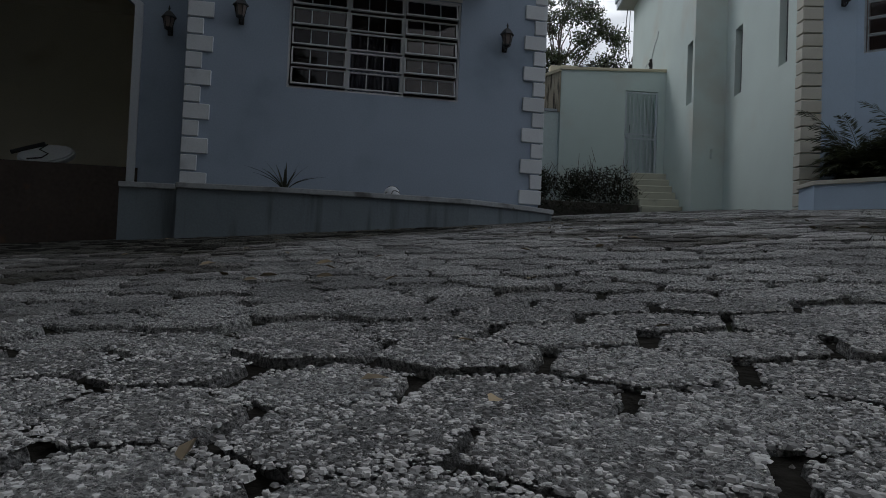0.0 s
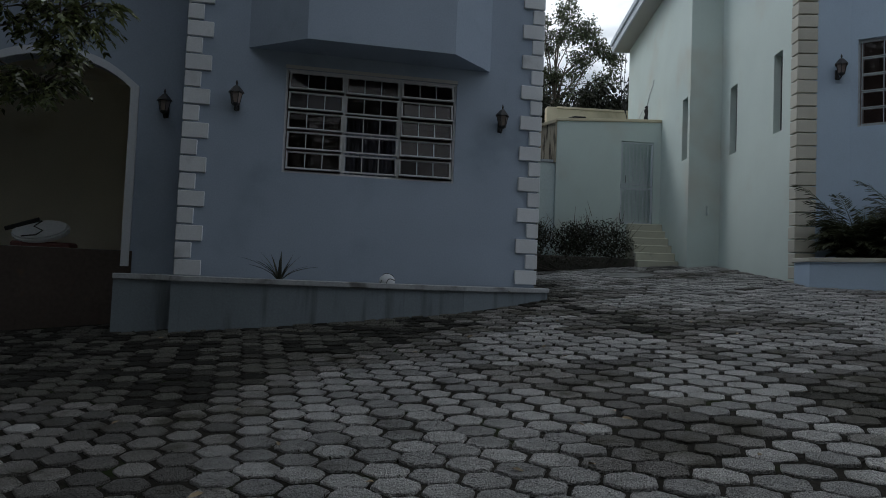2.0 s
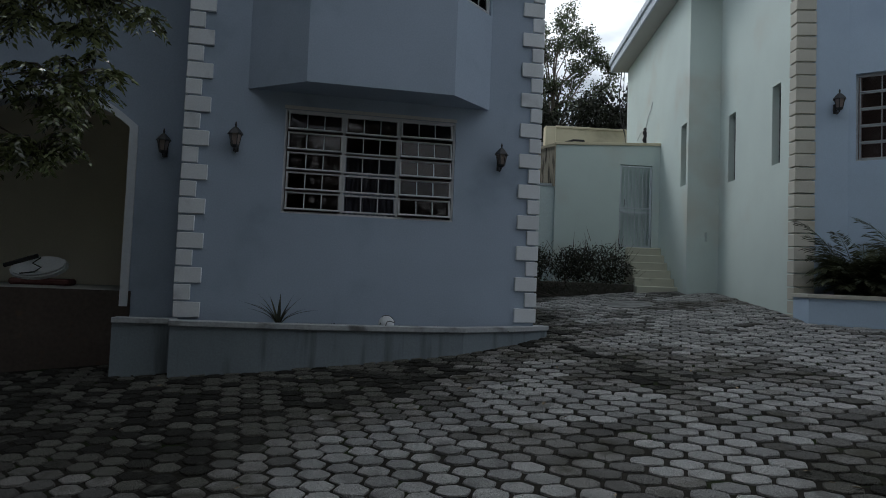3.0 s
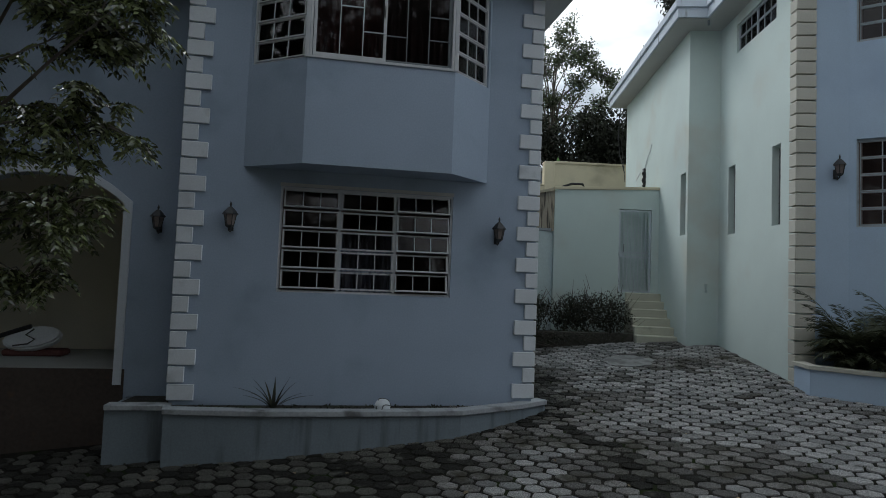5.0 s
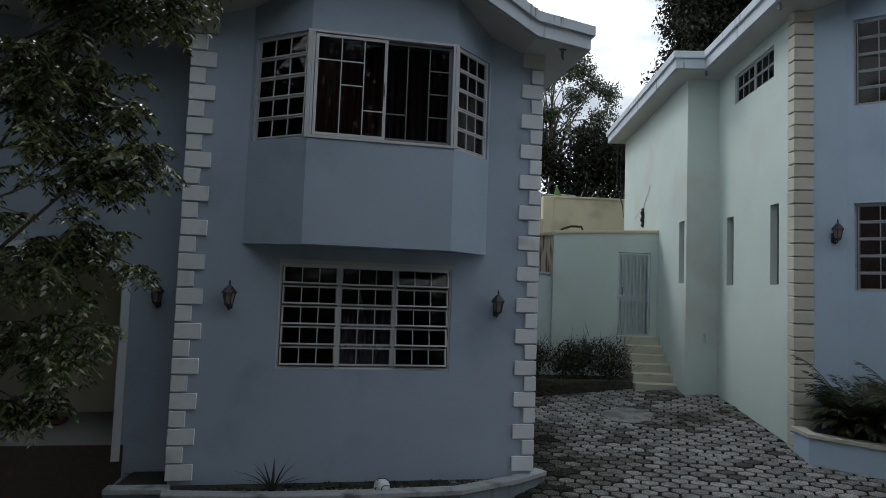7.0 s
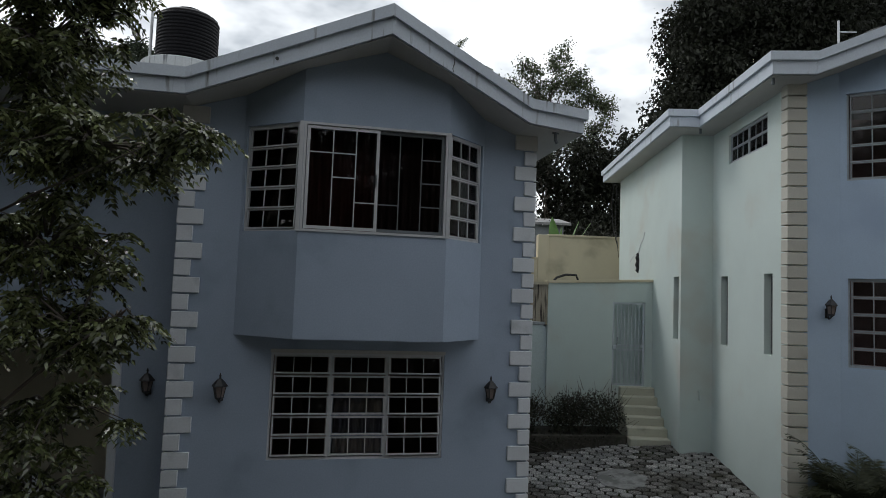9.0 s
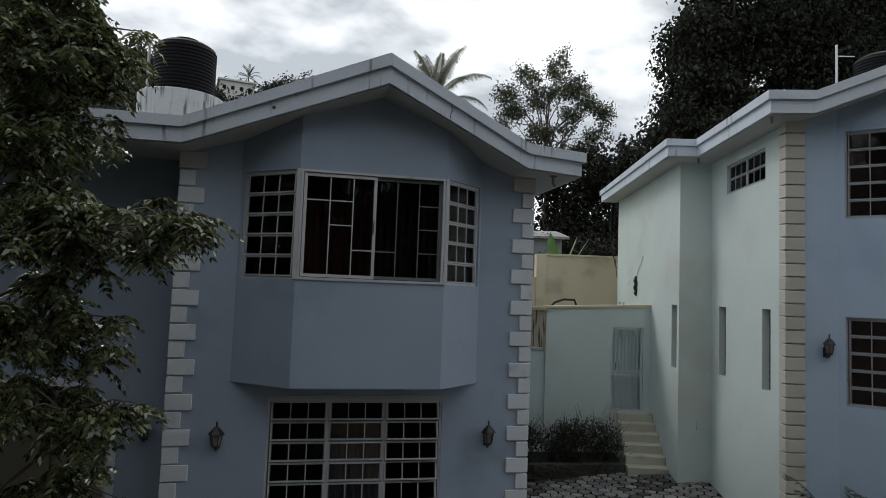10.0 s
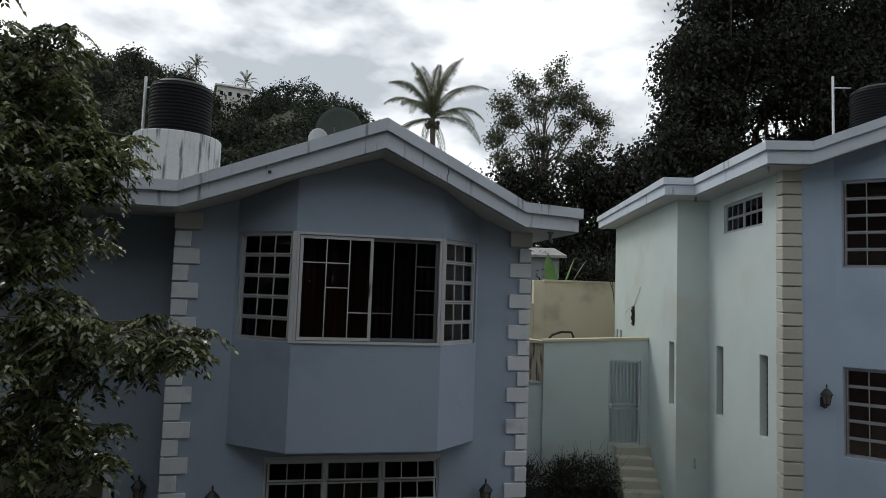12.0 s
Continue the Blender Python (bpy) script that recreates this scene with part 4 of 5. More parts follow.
def limbs(base, targets, r0, rng, sag=0.1, trunk_top=None, ends=3):
    """A trunk with bent limbs out to the targets."""
    base = Vector(base)
    top = Vector(trunk_top) if trunk_top else base + Vector((0, 0, 3))
    n = 7
    pts = [base.lerp(top, i / n) + Vector((rng.uniform(-1, 1), rng.uniform(-1, 1), 0)) * r0 * 0.5 for i in range(n + 1)]
    g = [tube(pts, [r0 * (1.25 - 0.6 * i / n) for i in range(n + 1)], 10)]
    for t in targets:
        t = Vector(t)
        start = pts[rng.randint(3, n + 1)]
        mid = start.lerp(t, 0.5) + Vector((rng.uniform(-0.1, 0.1), rng.uniform(-0.1, 0.1), 0.12)) * (t - start).length
        q = [start, start.lerp(mid, 0.6), mid, mid.lerp(t, 0.5) + Vector((0, 0, sag * 0.3)), t]
        k = r0 * rng.uniform(0.28, 0.42)
        g.append(tube(q, [k, k * 0.8, k * 0.55, k * 0.35, k * 0.12], 6))
        for _ in range(ends):
            e = t + Vector((rng.uniform(-1, 1), rng.uniform(-1, 1), rng.uniform(-0.6, 0.8))) * (t - start).length * 0.25
            g.append(tube([mid.lerp(t, rng.uniform(0.1, 0.7)), e], [k * 0.3, k * 0.08], 5))
    return joined(*g)


def tree(name, label, base, top, lobes, r0, leafmat, seed, per_m3, clump, leaves, size, droop=0.3, hollow=0.5, twigs=3, ends=3):
    rng = np.random.RandomState(seed)
    root = thing(name, label, "tree", Matrix.Translation(base))
    back = Matrix.Translation([-c for c in base])
    targets = [(l[0] + rng.uniform(-.5, .5) * l[3], l[1] + rng.uniform(-.5, .5) * l[4], l[2] + rng.uniform(-.5, .5) * l[5]) for l in lobes[::max(1, len(lobes) // 24)] for _ in range(twigs)]
    put("trunk", mesh_of("trunk", *limbs(base, targets, r0, rng, trunk_top=top, ends=ends), BARK, True), root, back)
    v, q = clump_crown(lobes, per_m3, clump, leaves, size, rng, droop, hollow)
    put("crown", fast_mesh("crown", v, q, leafmat), root, back)
    return root


# street tree whose twigs of paired leaflets hang into view
def pinnate_tree(name, label, base, top, lobes, seed):
    rng = np.random.RandomState(seed)
    root = thing(name, label, "tree", Matrix.Translation(base))
    back = Matrix.Translation([-c for c in base])
    cs, ds, ls, ws, targets, stems = [], [], [], [], [], []
    for x, y, z, rx, ry, rz, n in lobes:
        tufts = max(4, int(n / 3.6))
        p = rng.normal(size=(tufts, 3))
        p /= np.linalg.norm(p, axis=1, keepdims=True)
        p = p * rng.uniform(0.25, 1.0, (tufts, 1)) * (rx, ry, rz) + (x, y, z)
        targets.append((x, y, z))
        for t in p:
            stems.append(((x + (t[0] - x) * 0.2, y + (t[1] - y) * 0.2, z + (t[2] - z) * 0.2), tuple(t)))
            for _ in range(9):
                a = rng.uniform(0, 2 * math.pi)
                d = np.array([math.cos(a), math.sin(a), rng.uniform(-0.7, 0.45)])
                ln = rng.uniform(0.10, 0.19)
                side = np.array([-d[1], d[0], 0.0])
                for k in range(6):
                    s = (k + 1) / 6
                    c = t + d * ln * s - np.array([0, 0, 0.09 * s * s])
                    for sg in (-1, 1):
                        cs.append(c)
                        ds.append(d * 0.55 + sg * side * 0.8 + np.array([0, 0, -0.25]))
                        ls.append(rng.uniform(0.046, 0.072))
                        ws.append(rng.uniform(0.011, 0.016))
    v, q = leaf_quads(np.array(cs), np.array(ds), np.array(ls), np.array(ws), 0.25, rng)
    put("crown", fast_mesh("crown", v, q, LEAF), root, back)
    g = limbs(base, targets, 0.085, rng, trunk_top=top, ends=0)
    tw = [tube([a, ((a[0] + b[0]) / 2, (a[1] + b[1]) / 2, (a[2] + b[2]) / 2 + 0.05), b], [0.012, 0.008, 0.003], 4) for a, b in stems]
    put("trunk", mesh_of("trunk", *joined(g, *tw), BARK, True), root, back)
    return root


pinnate_tree("street_tree", "leafy tree with glossy paired leaflets reaching across the porch front", (-4.3, -2.6, ground_z(-4.3, -2.6) - 0.1), (-3.6, -3.0, 4.2), [
    (-2.55, -3.9, 8.75, 0.42, 0.6, 0.4, 110), (-2.0, -3.8, 7.75, 0.48, 0.7, 0.35, 130), (-1.85, -3.7, 7.2, 0.66, 0.8, 0.45, 290), (-2.1, -3.5, 6.55, 0.6, 0.8, 0.5, 260),
    (-1.55, -3.9, 5.75, 0.75, 0.7, 0.36, 260), (-0.85, -4.3, 5.78, 0.32, 0.4, 0.18, 60), (-1.9, -3.6, 5.0, 0.75, 0.7, 0.5, 190), (-1.6, -3.8, 4.4, 0.65, 0.5, 0.35, 110), (-1.2, -4.2, 4.5, 0.18, 0.25, 0.12, 14),
    (-1.85, -3.4, 3.75, 0.6, 0.6, 0.4, 105), (-2.0, -3.3, 3.05, 0.45, 0.5, 0.35, 70), (-2.15, -3.2, 2.5, 0.3, 0.4, 0.18, 45),
    (-3.3, -3.2, 7.4, 1.0, 1.1, 1.1, 260), (-3.5, -3.0, 5.6, 1.0, 1.1, 0.9, 250), (-4.6, -2.8, 6.6, 1.1, 1.1, 1.2, 260), (-3.3, -2.6, 4.2, 0.8, 0.8, 0.6, 200), (-4.4, -1.8, 5.2, 1.0, 0.9, 0.8, 260)], 11)

# broad dark tree behind the right house
def lumpy(lobes, seed, pieces=5, share=0.5):
    """Breaks broad lobes into smaller ones standing round their surface."""
    r = np.random.RandomState(seed)
    out = []
    for x, y, z, rx, ry, rz in lobes:
        for _ in range(pieces):
            d = r.normal(size=3)
            d /= np.linalg.norm(d)
            d *= r.uniform(0.55, 0.8)
            k = share * r.uniform(0.7, 1.2)
            out.append((x + d[0] * rx, y + d[1] * ry, z + d[2] * rz, rx * k, ry * k, rz * k * 0.85))
    return out


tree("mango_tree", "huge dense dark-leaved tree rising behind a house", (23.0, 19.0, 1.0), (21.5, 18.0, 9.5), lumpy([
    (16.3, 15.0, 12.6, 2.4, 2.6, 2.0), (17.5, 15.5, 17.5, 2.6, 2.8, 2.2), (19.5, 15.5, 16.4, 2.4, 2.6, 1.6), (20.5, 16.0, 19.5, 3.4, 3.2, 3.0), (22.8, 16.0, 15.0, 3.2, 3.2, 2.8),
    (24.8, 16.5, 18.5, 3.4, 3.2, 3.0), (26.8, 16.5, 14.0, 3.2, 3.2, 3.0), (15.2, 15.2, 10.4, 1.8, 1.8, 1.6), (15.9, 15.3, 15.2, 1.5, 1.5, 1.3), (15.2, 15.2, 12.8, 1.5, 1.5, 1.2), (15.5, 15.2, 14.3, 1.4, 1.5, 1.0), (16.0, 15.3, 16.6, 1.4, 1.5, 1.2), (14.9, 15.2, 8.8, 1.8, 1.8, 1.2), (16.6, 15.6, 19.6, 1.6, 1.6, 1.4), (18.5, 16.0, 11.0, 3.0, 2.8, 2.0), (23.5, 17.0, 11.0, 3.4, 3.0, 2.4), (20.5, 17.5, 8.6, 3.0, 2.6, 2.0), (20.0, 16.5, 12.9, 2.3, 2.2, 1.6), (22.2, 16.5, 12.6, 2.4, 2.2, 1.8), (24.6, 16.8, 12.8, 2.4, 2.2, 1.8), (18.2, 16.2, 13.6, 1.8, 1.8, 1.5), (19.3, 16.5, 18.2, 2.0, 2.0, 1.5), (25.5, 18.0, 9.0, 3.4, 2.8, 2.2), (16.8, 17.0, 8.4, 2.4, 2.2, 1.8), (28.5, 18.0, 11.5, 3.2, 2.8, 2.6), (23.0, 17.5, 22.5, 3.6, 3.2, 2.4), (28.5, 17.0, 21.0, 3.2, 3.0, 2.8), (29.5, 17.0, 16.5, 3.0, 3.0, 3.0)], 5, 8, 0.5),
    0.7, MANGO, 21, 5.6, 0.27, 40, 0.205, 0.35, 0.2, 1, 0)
# open-crowned tall tree far behind
GUM_LOBES = [(25.0, 31.2, 2.1, 1.5), (21.2, 29.4, 1.7, 1.2), (19.6, 27.6, 1.6, 1.1), (20.4, 25.0, 1.8, 1.2), (18.4, 23.4, 1.5, 1.0), (23.4, 27.4, 2.1, 1.4), (26.6, 28.4, 2.2, 1.6),
             (29.3, 27.4, 1.5, 1.2), (30.9, 26.5, 1.4, 1.2), (30.0, 24.0, 1.6, 1.3), (26.4, 24.8, 1.9, 1.2), (23.2, 23.5, 2.0, 1.2), (20.4, 21.4, 2.1, 1.2), (28.4, 21.5, 1.8, 1.2), (24.8, 21.0, 2.2, 1.2)]
tree("gum_tree", "tall slender tree with an airy broken crown", (24.5, 56.0, 8.0), (24.0, 56.0, 22.5), lumpy([(x, 56, z, r, r * 0.9, h) for x, z, r, h in GUM_LOBES], 9, 6, 0.6),
     0.32, GUM, 31, 2.4, 0.36, 26, 0.28, 0.3, 0.2, 1, 0)
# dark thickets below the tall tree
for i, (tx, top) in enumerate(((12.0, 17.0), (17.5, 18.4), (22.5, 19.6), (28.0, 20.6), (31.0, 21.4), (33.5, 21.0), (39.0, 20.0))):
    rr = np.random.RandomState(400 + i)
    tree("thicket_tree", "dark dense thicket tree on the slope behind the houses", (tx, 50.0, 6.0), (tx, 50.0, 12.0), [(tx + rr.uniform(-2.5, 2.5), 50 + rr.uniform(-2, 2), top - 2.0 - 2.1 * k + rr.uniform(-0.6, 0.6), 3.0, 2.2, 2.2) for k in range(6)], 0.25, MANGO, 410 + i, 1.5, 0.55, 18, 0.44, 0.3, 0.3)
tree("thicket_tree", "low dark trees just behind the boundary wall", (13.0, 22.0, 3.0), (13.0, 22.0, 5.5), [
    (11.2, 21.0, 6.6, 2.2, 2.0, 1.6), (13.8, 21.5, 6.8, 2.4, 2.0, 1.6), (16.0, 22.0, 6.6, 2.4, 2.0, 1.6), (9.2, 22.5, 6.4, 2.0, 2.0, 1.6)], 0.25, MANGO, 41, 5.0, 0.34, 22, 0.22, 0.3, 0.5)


def coconut_palm(label, base, top, fronds, length, seed, leafmat=PALM, leaflet=0.75, nuts=0):
    """A ringed trunk under a crown of fronds: the young ones upright, the old ones arching over and hanging."""
    rng = np.random.RandomState(seed)
    root = thing("palm_tree", label, "palm tree", Matrix.Translation(base))
    back = Matrix.Translation([-c for c in base])
    b, t = Vector(base), Vector(top)
    scale = length / 3.2
    put("trunk", mesh_of("trunk", *tube([b.lerp(t, k / 12) for k in range(13)], [(0.2 - 0.006 * k + 0.012 * (k % 2)) * scale for k in range(13)], 10), BARK, True), root, back)
    for k in range(fronds):
        a = 2.4 * k + rng.uniform(-0.25, 0.25)
        age = k / (fronds - 1)
        pitch = radians(88 - 100 * age ** 1.7 + rng.uniform(-6, 6))
        bend = radians(28 + 62 * min(1.0, age * 1.6) + rng.uniform(-8, 8)) * (1.0 if age < 0.85 else 0.6)
        ln = length * (0.95 + 0.1 * min(1.0, age * 2)) * rng.uniform(0.85, 1.1)
        spine = [t.copy()]
        n = 18
        for i in range(n):
            e = pitch - bend * ((i + 0.5) / n) ** 1.6
            spine.append(spine[-1] + Vector((math.cos(a) * math.cos(e), math.sin(a) * math.cos(e), math.sin(e))) * ln / n)
        v, f = tube(spine, [0.04 * scale * (1 - 0.85 * i / n) for i in range(n + 1)], 4)
        for i in range(3, n + 1):
            d = (spine[i] - spine[i - 1]).normalized()
            out = d.cross(Vector((0.01, 0, 1))).normalized()
            up = out.cross(d)
            for w in (0.0, 0.17, 0.33, 0.5, 0.67, 0.83):
                p = spine[i - 1].lerp(spine[i], w)
                ll = leaflet * scale * min(1.0, 0.35 + 2.2 * (1 - i / n)) * (0.55 + 0.5 * i / n) * rng.uniform(0.75, 1.1)
                for sg in (-1, 1):
                    hang = rng.uniform(0.25, 0.9)
                    m = p + (d * 0.7 + out * sg * 0.6 + up * 0.1).normalized() * ll * 0.4
                    e = m + (d * 0.5 + out * sg * 0.3 + Vector((0, 0, -hang * 1.4))).normalized() * ll * 0.6
                    q = len(v)
                    wd = d * 0.015 * scale
                    v += [tuple(p), tuple(m - wd), tuple(e), tuple(m + wd)]
                    f.append((q, q + 1, q + 2, q + 3))
        put("frond", mesh_of("frond", v, f, leafmat), root, back)
    for k in range(nuts):
        a = 2 * math.pi * k / nuts
        put("coconut", mesh_of("coconut", *lathe([(0.02, -0.24), (0.15, -0.16), (0.2, 0.0), (0.15, 0.15), (0.02, 0.22)], 10), BARK, True), root, back @ Matrix.Translation(t + Vector((0.42 * math.cos(a), 0.42 * math.sin(a), -0.35 - 0.2 * (k % 3)))))
    return root


coconut_palm("coconut palm with long drooping fronds behind the roof ridge", (9.2, 40.0, 8.0), (8.75, 40.0, 20.2), 26, 5.0, 51, nuts=9)


# low feathery palm in the right planter
def feather_palm(label, m, fronds, seed):
    rng = np.random.RandomState(seed)
    root = thing("areca_palm", label, "plant", m)
    for k in range(fronds):
        a = rng.uniform(0, 2 * math.pi)
        ln, rise = rng.uniform(0.45, 1.05), rng.uniform(0.9, 1.8)
        if k < 2:
            a, ln, rise = (2.9, 1.25, 1.75) if k == 0 else (-0.7, 1.2, 1.5)
        spine = [Vector((math.cos(a) * ln * 0.75 * s, math.sin(a) * ln * 0.75 * s, ln * (rise * s - 0.75 * s * s))) for s in np.linspace(0, 1, 12)]
        v, f = tube(spine, [0.009 * (1 - 0.8 * i / 11) for i in range(12)], 4)
        for i in range(3, 12):
            for w in (0.0, 0.25, 0.5, 0.75):
                p = spine[i - 1].lerp(spine[i], w)
                d = (spine[i] - spine[i - 1]).normalized()
                out = d.cross(Vector((0, 0, 1))).normalized()
                ll = 0.23 * (1.1 - abs(i / 11 - 0.5)) * rng.uniform(0.8, 1.1)
                for sg in (-1, 1):
                    e = p + (d * 0.6 + out * sg * 0.7 + Vector((0, 0, rng.uniform(-0.5, 0.05)))).normalized() * ll
                    n = len(v)
                    v += [tuple(p - d * 0.009), tuple(p.lerp(e, 0.5) + d * 0.011), tuple(e), tuple(p.lerp(e, 0.5) - d * 0.01)]
                    f.append((n, n + 1, n + 2, n + 3))
        put("frond", mesh_of("frond", v, f, FROND), root)
    return root


feather_palm("bushy areca palm with arching fronds in the pale blue planter", RM @ pose(0.75, -0.68, 1.47), 140, 61)
feather_palm("bushy areca palm with arching fronds in the pale blue planter", RM @ pose(1.35, -1.25, 1.47), 130, 62)

# ---- yard between the houses ----
wall_back = thing("wall_back", "pale stucco boundary wall with a cream coping and a gateway", "wall", pose(5.75, 5.95, 0, 0, 0, -5), kind="structure")
put("wall_body", mesh_of("wall_body", *wall_panel(2.9, 0.8, lambda s: 5.04 + 0.045 * s, [(1.665, 2.515, 2.55, 4.64)], 0.2), MINT), wall_back)
put("coping", bevelled("coping", prism([(-0.04, -0.04), (2.9, -0.04), (2.9, 0.24), (-0.04, 0.24)], [5.04, 5.17, 5.17, 5.04], [5.11, 5.24, 5.24, 5.11]), CREAMWALL, 0.006), wall_back)
tagged(put("wall_passage", mesh_of("wall_passage", *box(1.0, 3.2, 0.42, 0.52, 1.0, 4.95), PASSAGE), None, pose(5.75, 5.95, 0, 0, 0, -5)), "pale stucco wall seen through the gate bars", "wall", kind="structure")
gate = thing("gate", "tall pale metal gate with vertical bars and a mid rail, closed", "gate", pose(5.75, 5.95, 0, 0, 0, -5) @ pose(1.675, 0.02, 2.56))
put("gate_frame", mesh_of("gate_frame", *joined(bars(0.83, 2.06, 0.04, 0.0, 0.03), box(0.04, 0.79, 0.002, 0.028, 0.86, 0.90), box(0.04, 0.79, 0.002, 0.028, 0.97, 1.01)), GATEWHITE), gate)
rod = mesh_of("bar", *box(-0.009, 0.009, 0.008, 0.024, 0.04, 2.02), GATEWHITE)
for k in range(1, 8):
    put("bar", rod, gate, pose(0.04 + 0.75 * k / 8, 0, 0))
put("lock_box", bevelled("lock_box", box(0.0, 0.10, -0.02, 0.04, 0.88, 0.99), GATEWHITE, 0.006), gate, label="pale metal lock box")
put("handle", mesh_of("handle", *tube([(0.11, -0.02, 1.0), (0.11, -0.04, 1.06), (0.11, -0.04, 1.2)], 0.008, 6), GREYALU), gate)

steps = thing("steps", "six cream concrete steps up to the gate", "steps", RM, kind="structure")
for k in range(6):
    v0 = 3.82 + 0.27 * k
    put("step", bevelled("step", box(-1.52 + 0.015 * k, -0.602, v0, v0 + (0.30 if k < 5 else 0.75), 1.0, 1.455 + 0.19 * k + 0.19 - 0.05), STEP, 0.018), steps)

wall_side = thing("wall_side", "low grey wall with a streaked cream upper course running back", "wall", pose(5.72, 5.97, 0, 0, 0, 112), kind="structure")
put("upper_course", mesh_of("upper_course", *box(0.0, 2.2, -0.2, 0.0, 4.0, 5.0), STREAKED), wall_side, label="cream stucco with dark water streaks")
put("coping", mesh_of("coping", *box(-0.03, 2.2, -0.24, 0.04, 5.0, 5.07), CREAMWALL), wall_side)
wall_low = thing("wall_low", "low pale grey yard wall with a coping beside the house", "wall", pose(3.2, 6.05, 0, 0, 0, 0), kind="structure")
put("wall_body", mesh_of("wall_body", *box(0.0, 2.56, 0, 0.18, 0.8, 4.0), PASSAGE), wall_low)
put("coping", bevelled("coping", box(0.0, 2.56, -0.03, 0.22, 4.0, 4.07), COPING, 0.006), wall_low)

wall_far = thing("wall_far", "tall cream boundary wall with a capped top behind the yard", "wall", pose(7.3, 10.5, 0, 0, 0, -6), kind="structure")
put("wall_body", mesh_of("wall_body", *box(0.0, 4.5, 0, 0.2, 1.5, 6.66), CREAMWALL), wall_far)
put("pier", bevelled("pier", box(-0.22, 0.12, -0.05, 0.25, 1.5, 6.70), CREAMWALL, 0.01), wall_far)
put("coping", bevelled("coping", box(0.12, 4.5, -0.04, 0.24, 6.66, 6.73), CREAMWALL, 0.006), wall_far)
put("wall_body", mesh_of("wall_low_body", *box(-3.6, -0.22, 0, 0.18, 1.5, 5.9), CREAMWALL), wall_far)
put("coping", bevelled("coping", box(-3.6, -0.22, -0.03, 0.21, 5.9, 5.96), CREAMWALL, 0.006), wall_far)

bed = thing("retaining_wall", "low dark stained stone edging before the shrub bed", "wall", kind="structure")
put("edging", bevelled("edging", prism([(3.3, 4.74), (7.17, 4.50), (7.2, 4.64), (3.3, 4.88)], 0.8, 1.62), material("dark_mossy_stone", (0.07, 0.065, 0.055), 0.95, 0.5, 14, 0.8, 0.02, stain=(0.03, 0.04, 0.02), stain_scale=3.0), 0.015), bed)
tagged(put("bed_soil", mesh_of("bed_soil", *prism([(3.3, 4.88), (7.2, 4.64), (7.5, 5.9), (3.3, 6.0)], 0.8, 1.55), SOIL)), "dark soil bed behind the edging", "soil", kind="structure")


def bush(label, base, lobes, seed, size=0.055, per=340):
    rng = np.random.RandomState(seed)
    root = thing("shrub", label, "shrub", Matrix.Translation(base))
    back = Matrix.Translation([-c for c in base])
    v, q = clump_crown(lobes, per, 0.06, 8, size, rng, 0.1, 0.3)
    put("crown", fast_mesh("crown", v, q, SHRUB), root, back)
    g = []
    for l in lobes:
        for _ in range(16):
            a = rng.normal(size=3) * (0.5, 0.4, 0.45)
            p = (l[0] + a[0] * l[3], l[1] + a[1] * l[4], l[2] + a[2] * l[5])
            g.append(tube([p, (p[0] + a[0] * l[3] * 0.9, p[1] + a[1] * 0.2, p[2] + l[5] * rng.uniform(0.3, 0.95))], [0.007, 0.002], 4))
        g.append(tube([base, (l[0], l[1], l[2])], [0.015, 0.006], 5))
    tagged(put("twigs", mesh_of("twigs", *joined(*g), BARK), root, back), "thin bare twigs", kind="stuff")
    return root


for i in range(6):
    bx = 4.0 + 0.58 * i
    rr = np.random.RandomState(70 + i)
    lobes = [(bx + rr.uniform(-.2, .2), 5.15 + rr.uniform(-.25, .2), 1.95 + rr.uniform(-.15, .2), 0.38, 0.35, 0.36 + rr.uniform(0, 0.12)) for _ in range(3)]
    bush("dark twiggy flowering shrub in the bed", (bx, 5.2, 1.5), lobes, 80 + i)
# creeping plants over the edging
rr = np.random.RandomState(91)
bush("low dark creeper spilling over the stone edging", (5.6, 4.6, 1.2), [(x, 4.6 - 0.0 * x, 1.52, 0.3, 0.22, 0.14) for x in np.arange(4.0, 7.0, 0.5)], 92, 0.06, 500)

# banana leaf over the boundary wall
banana = thing("banana_plant", "young banana plant with one bright upright leaf behind the wall", "plant", pose(9.55, 15.0, 4.0))
for ln, lean, turn, wide in ((3.95, 0.10, 115, 0.30), (3.8, 0.25, 10, 0.07), (3.7, 0.35, 350, 0.06), (3.6, 0.2, 60, 0.07)):
    v, f = [], []
    for i in range(13):
        t = i / 12
        w = wide * (0.15 if t < 0.62 else math.sin(math.pi * min((t - 0.62) / 0.38 * 0.93 + 0.07, 1)) + 0.05)
        v += [(ln * lean * t * t, -w, ln * t), (ln * lean * t * t - 0.02, 0, ln * t), (ln * lean * t * t, w, ln * t)]
        if i:
            p = 3 * i
            f += [(p - 3, p - 2, p + 1, p), (p - 2, p - 1, p + 2, p + 1)]
    put("leaf", mesh_of("leaf", v, f, BANANA, True), banana, pose(0, 0, 0, 0, 0, turn))

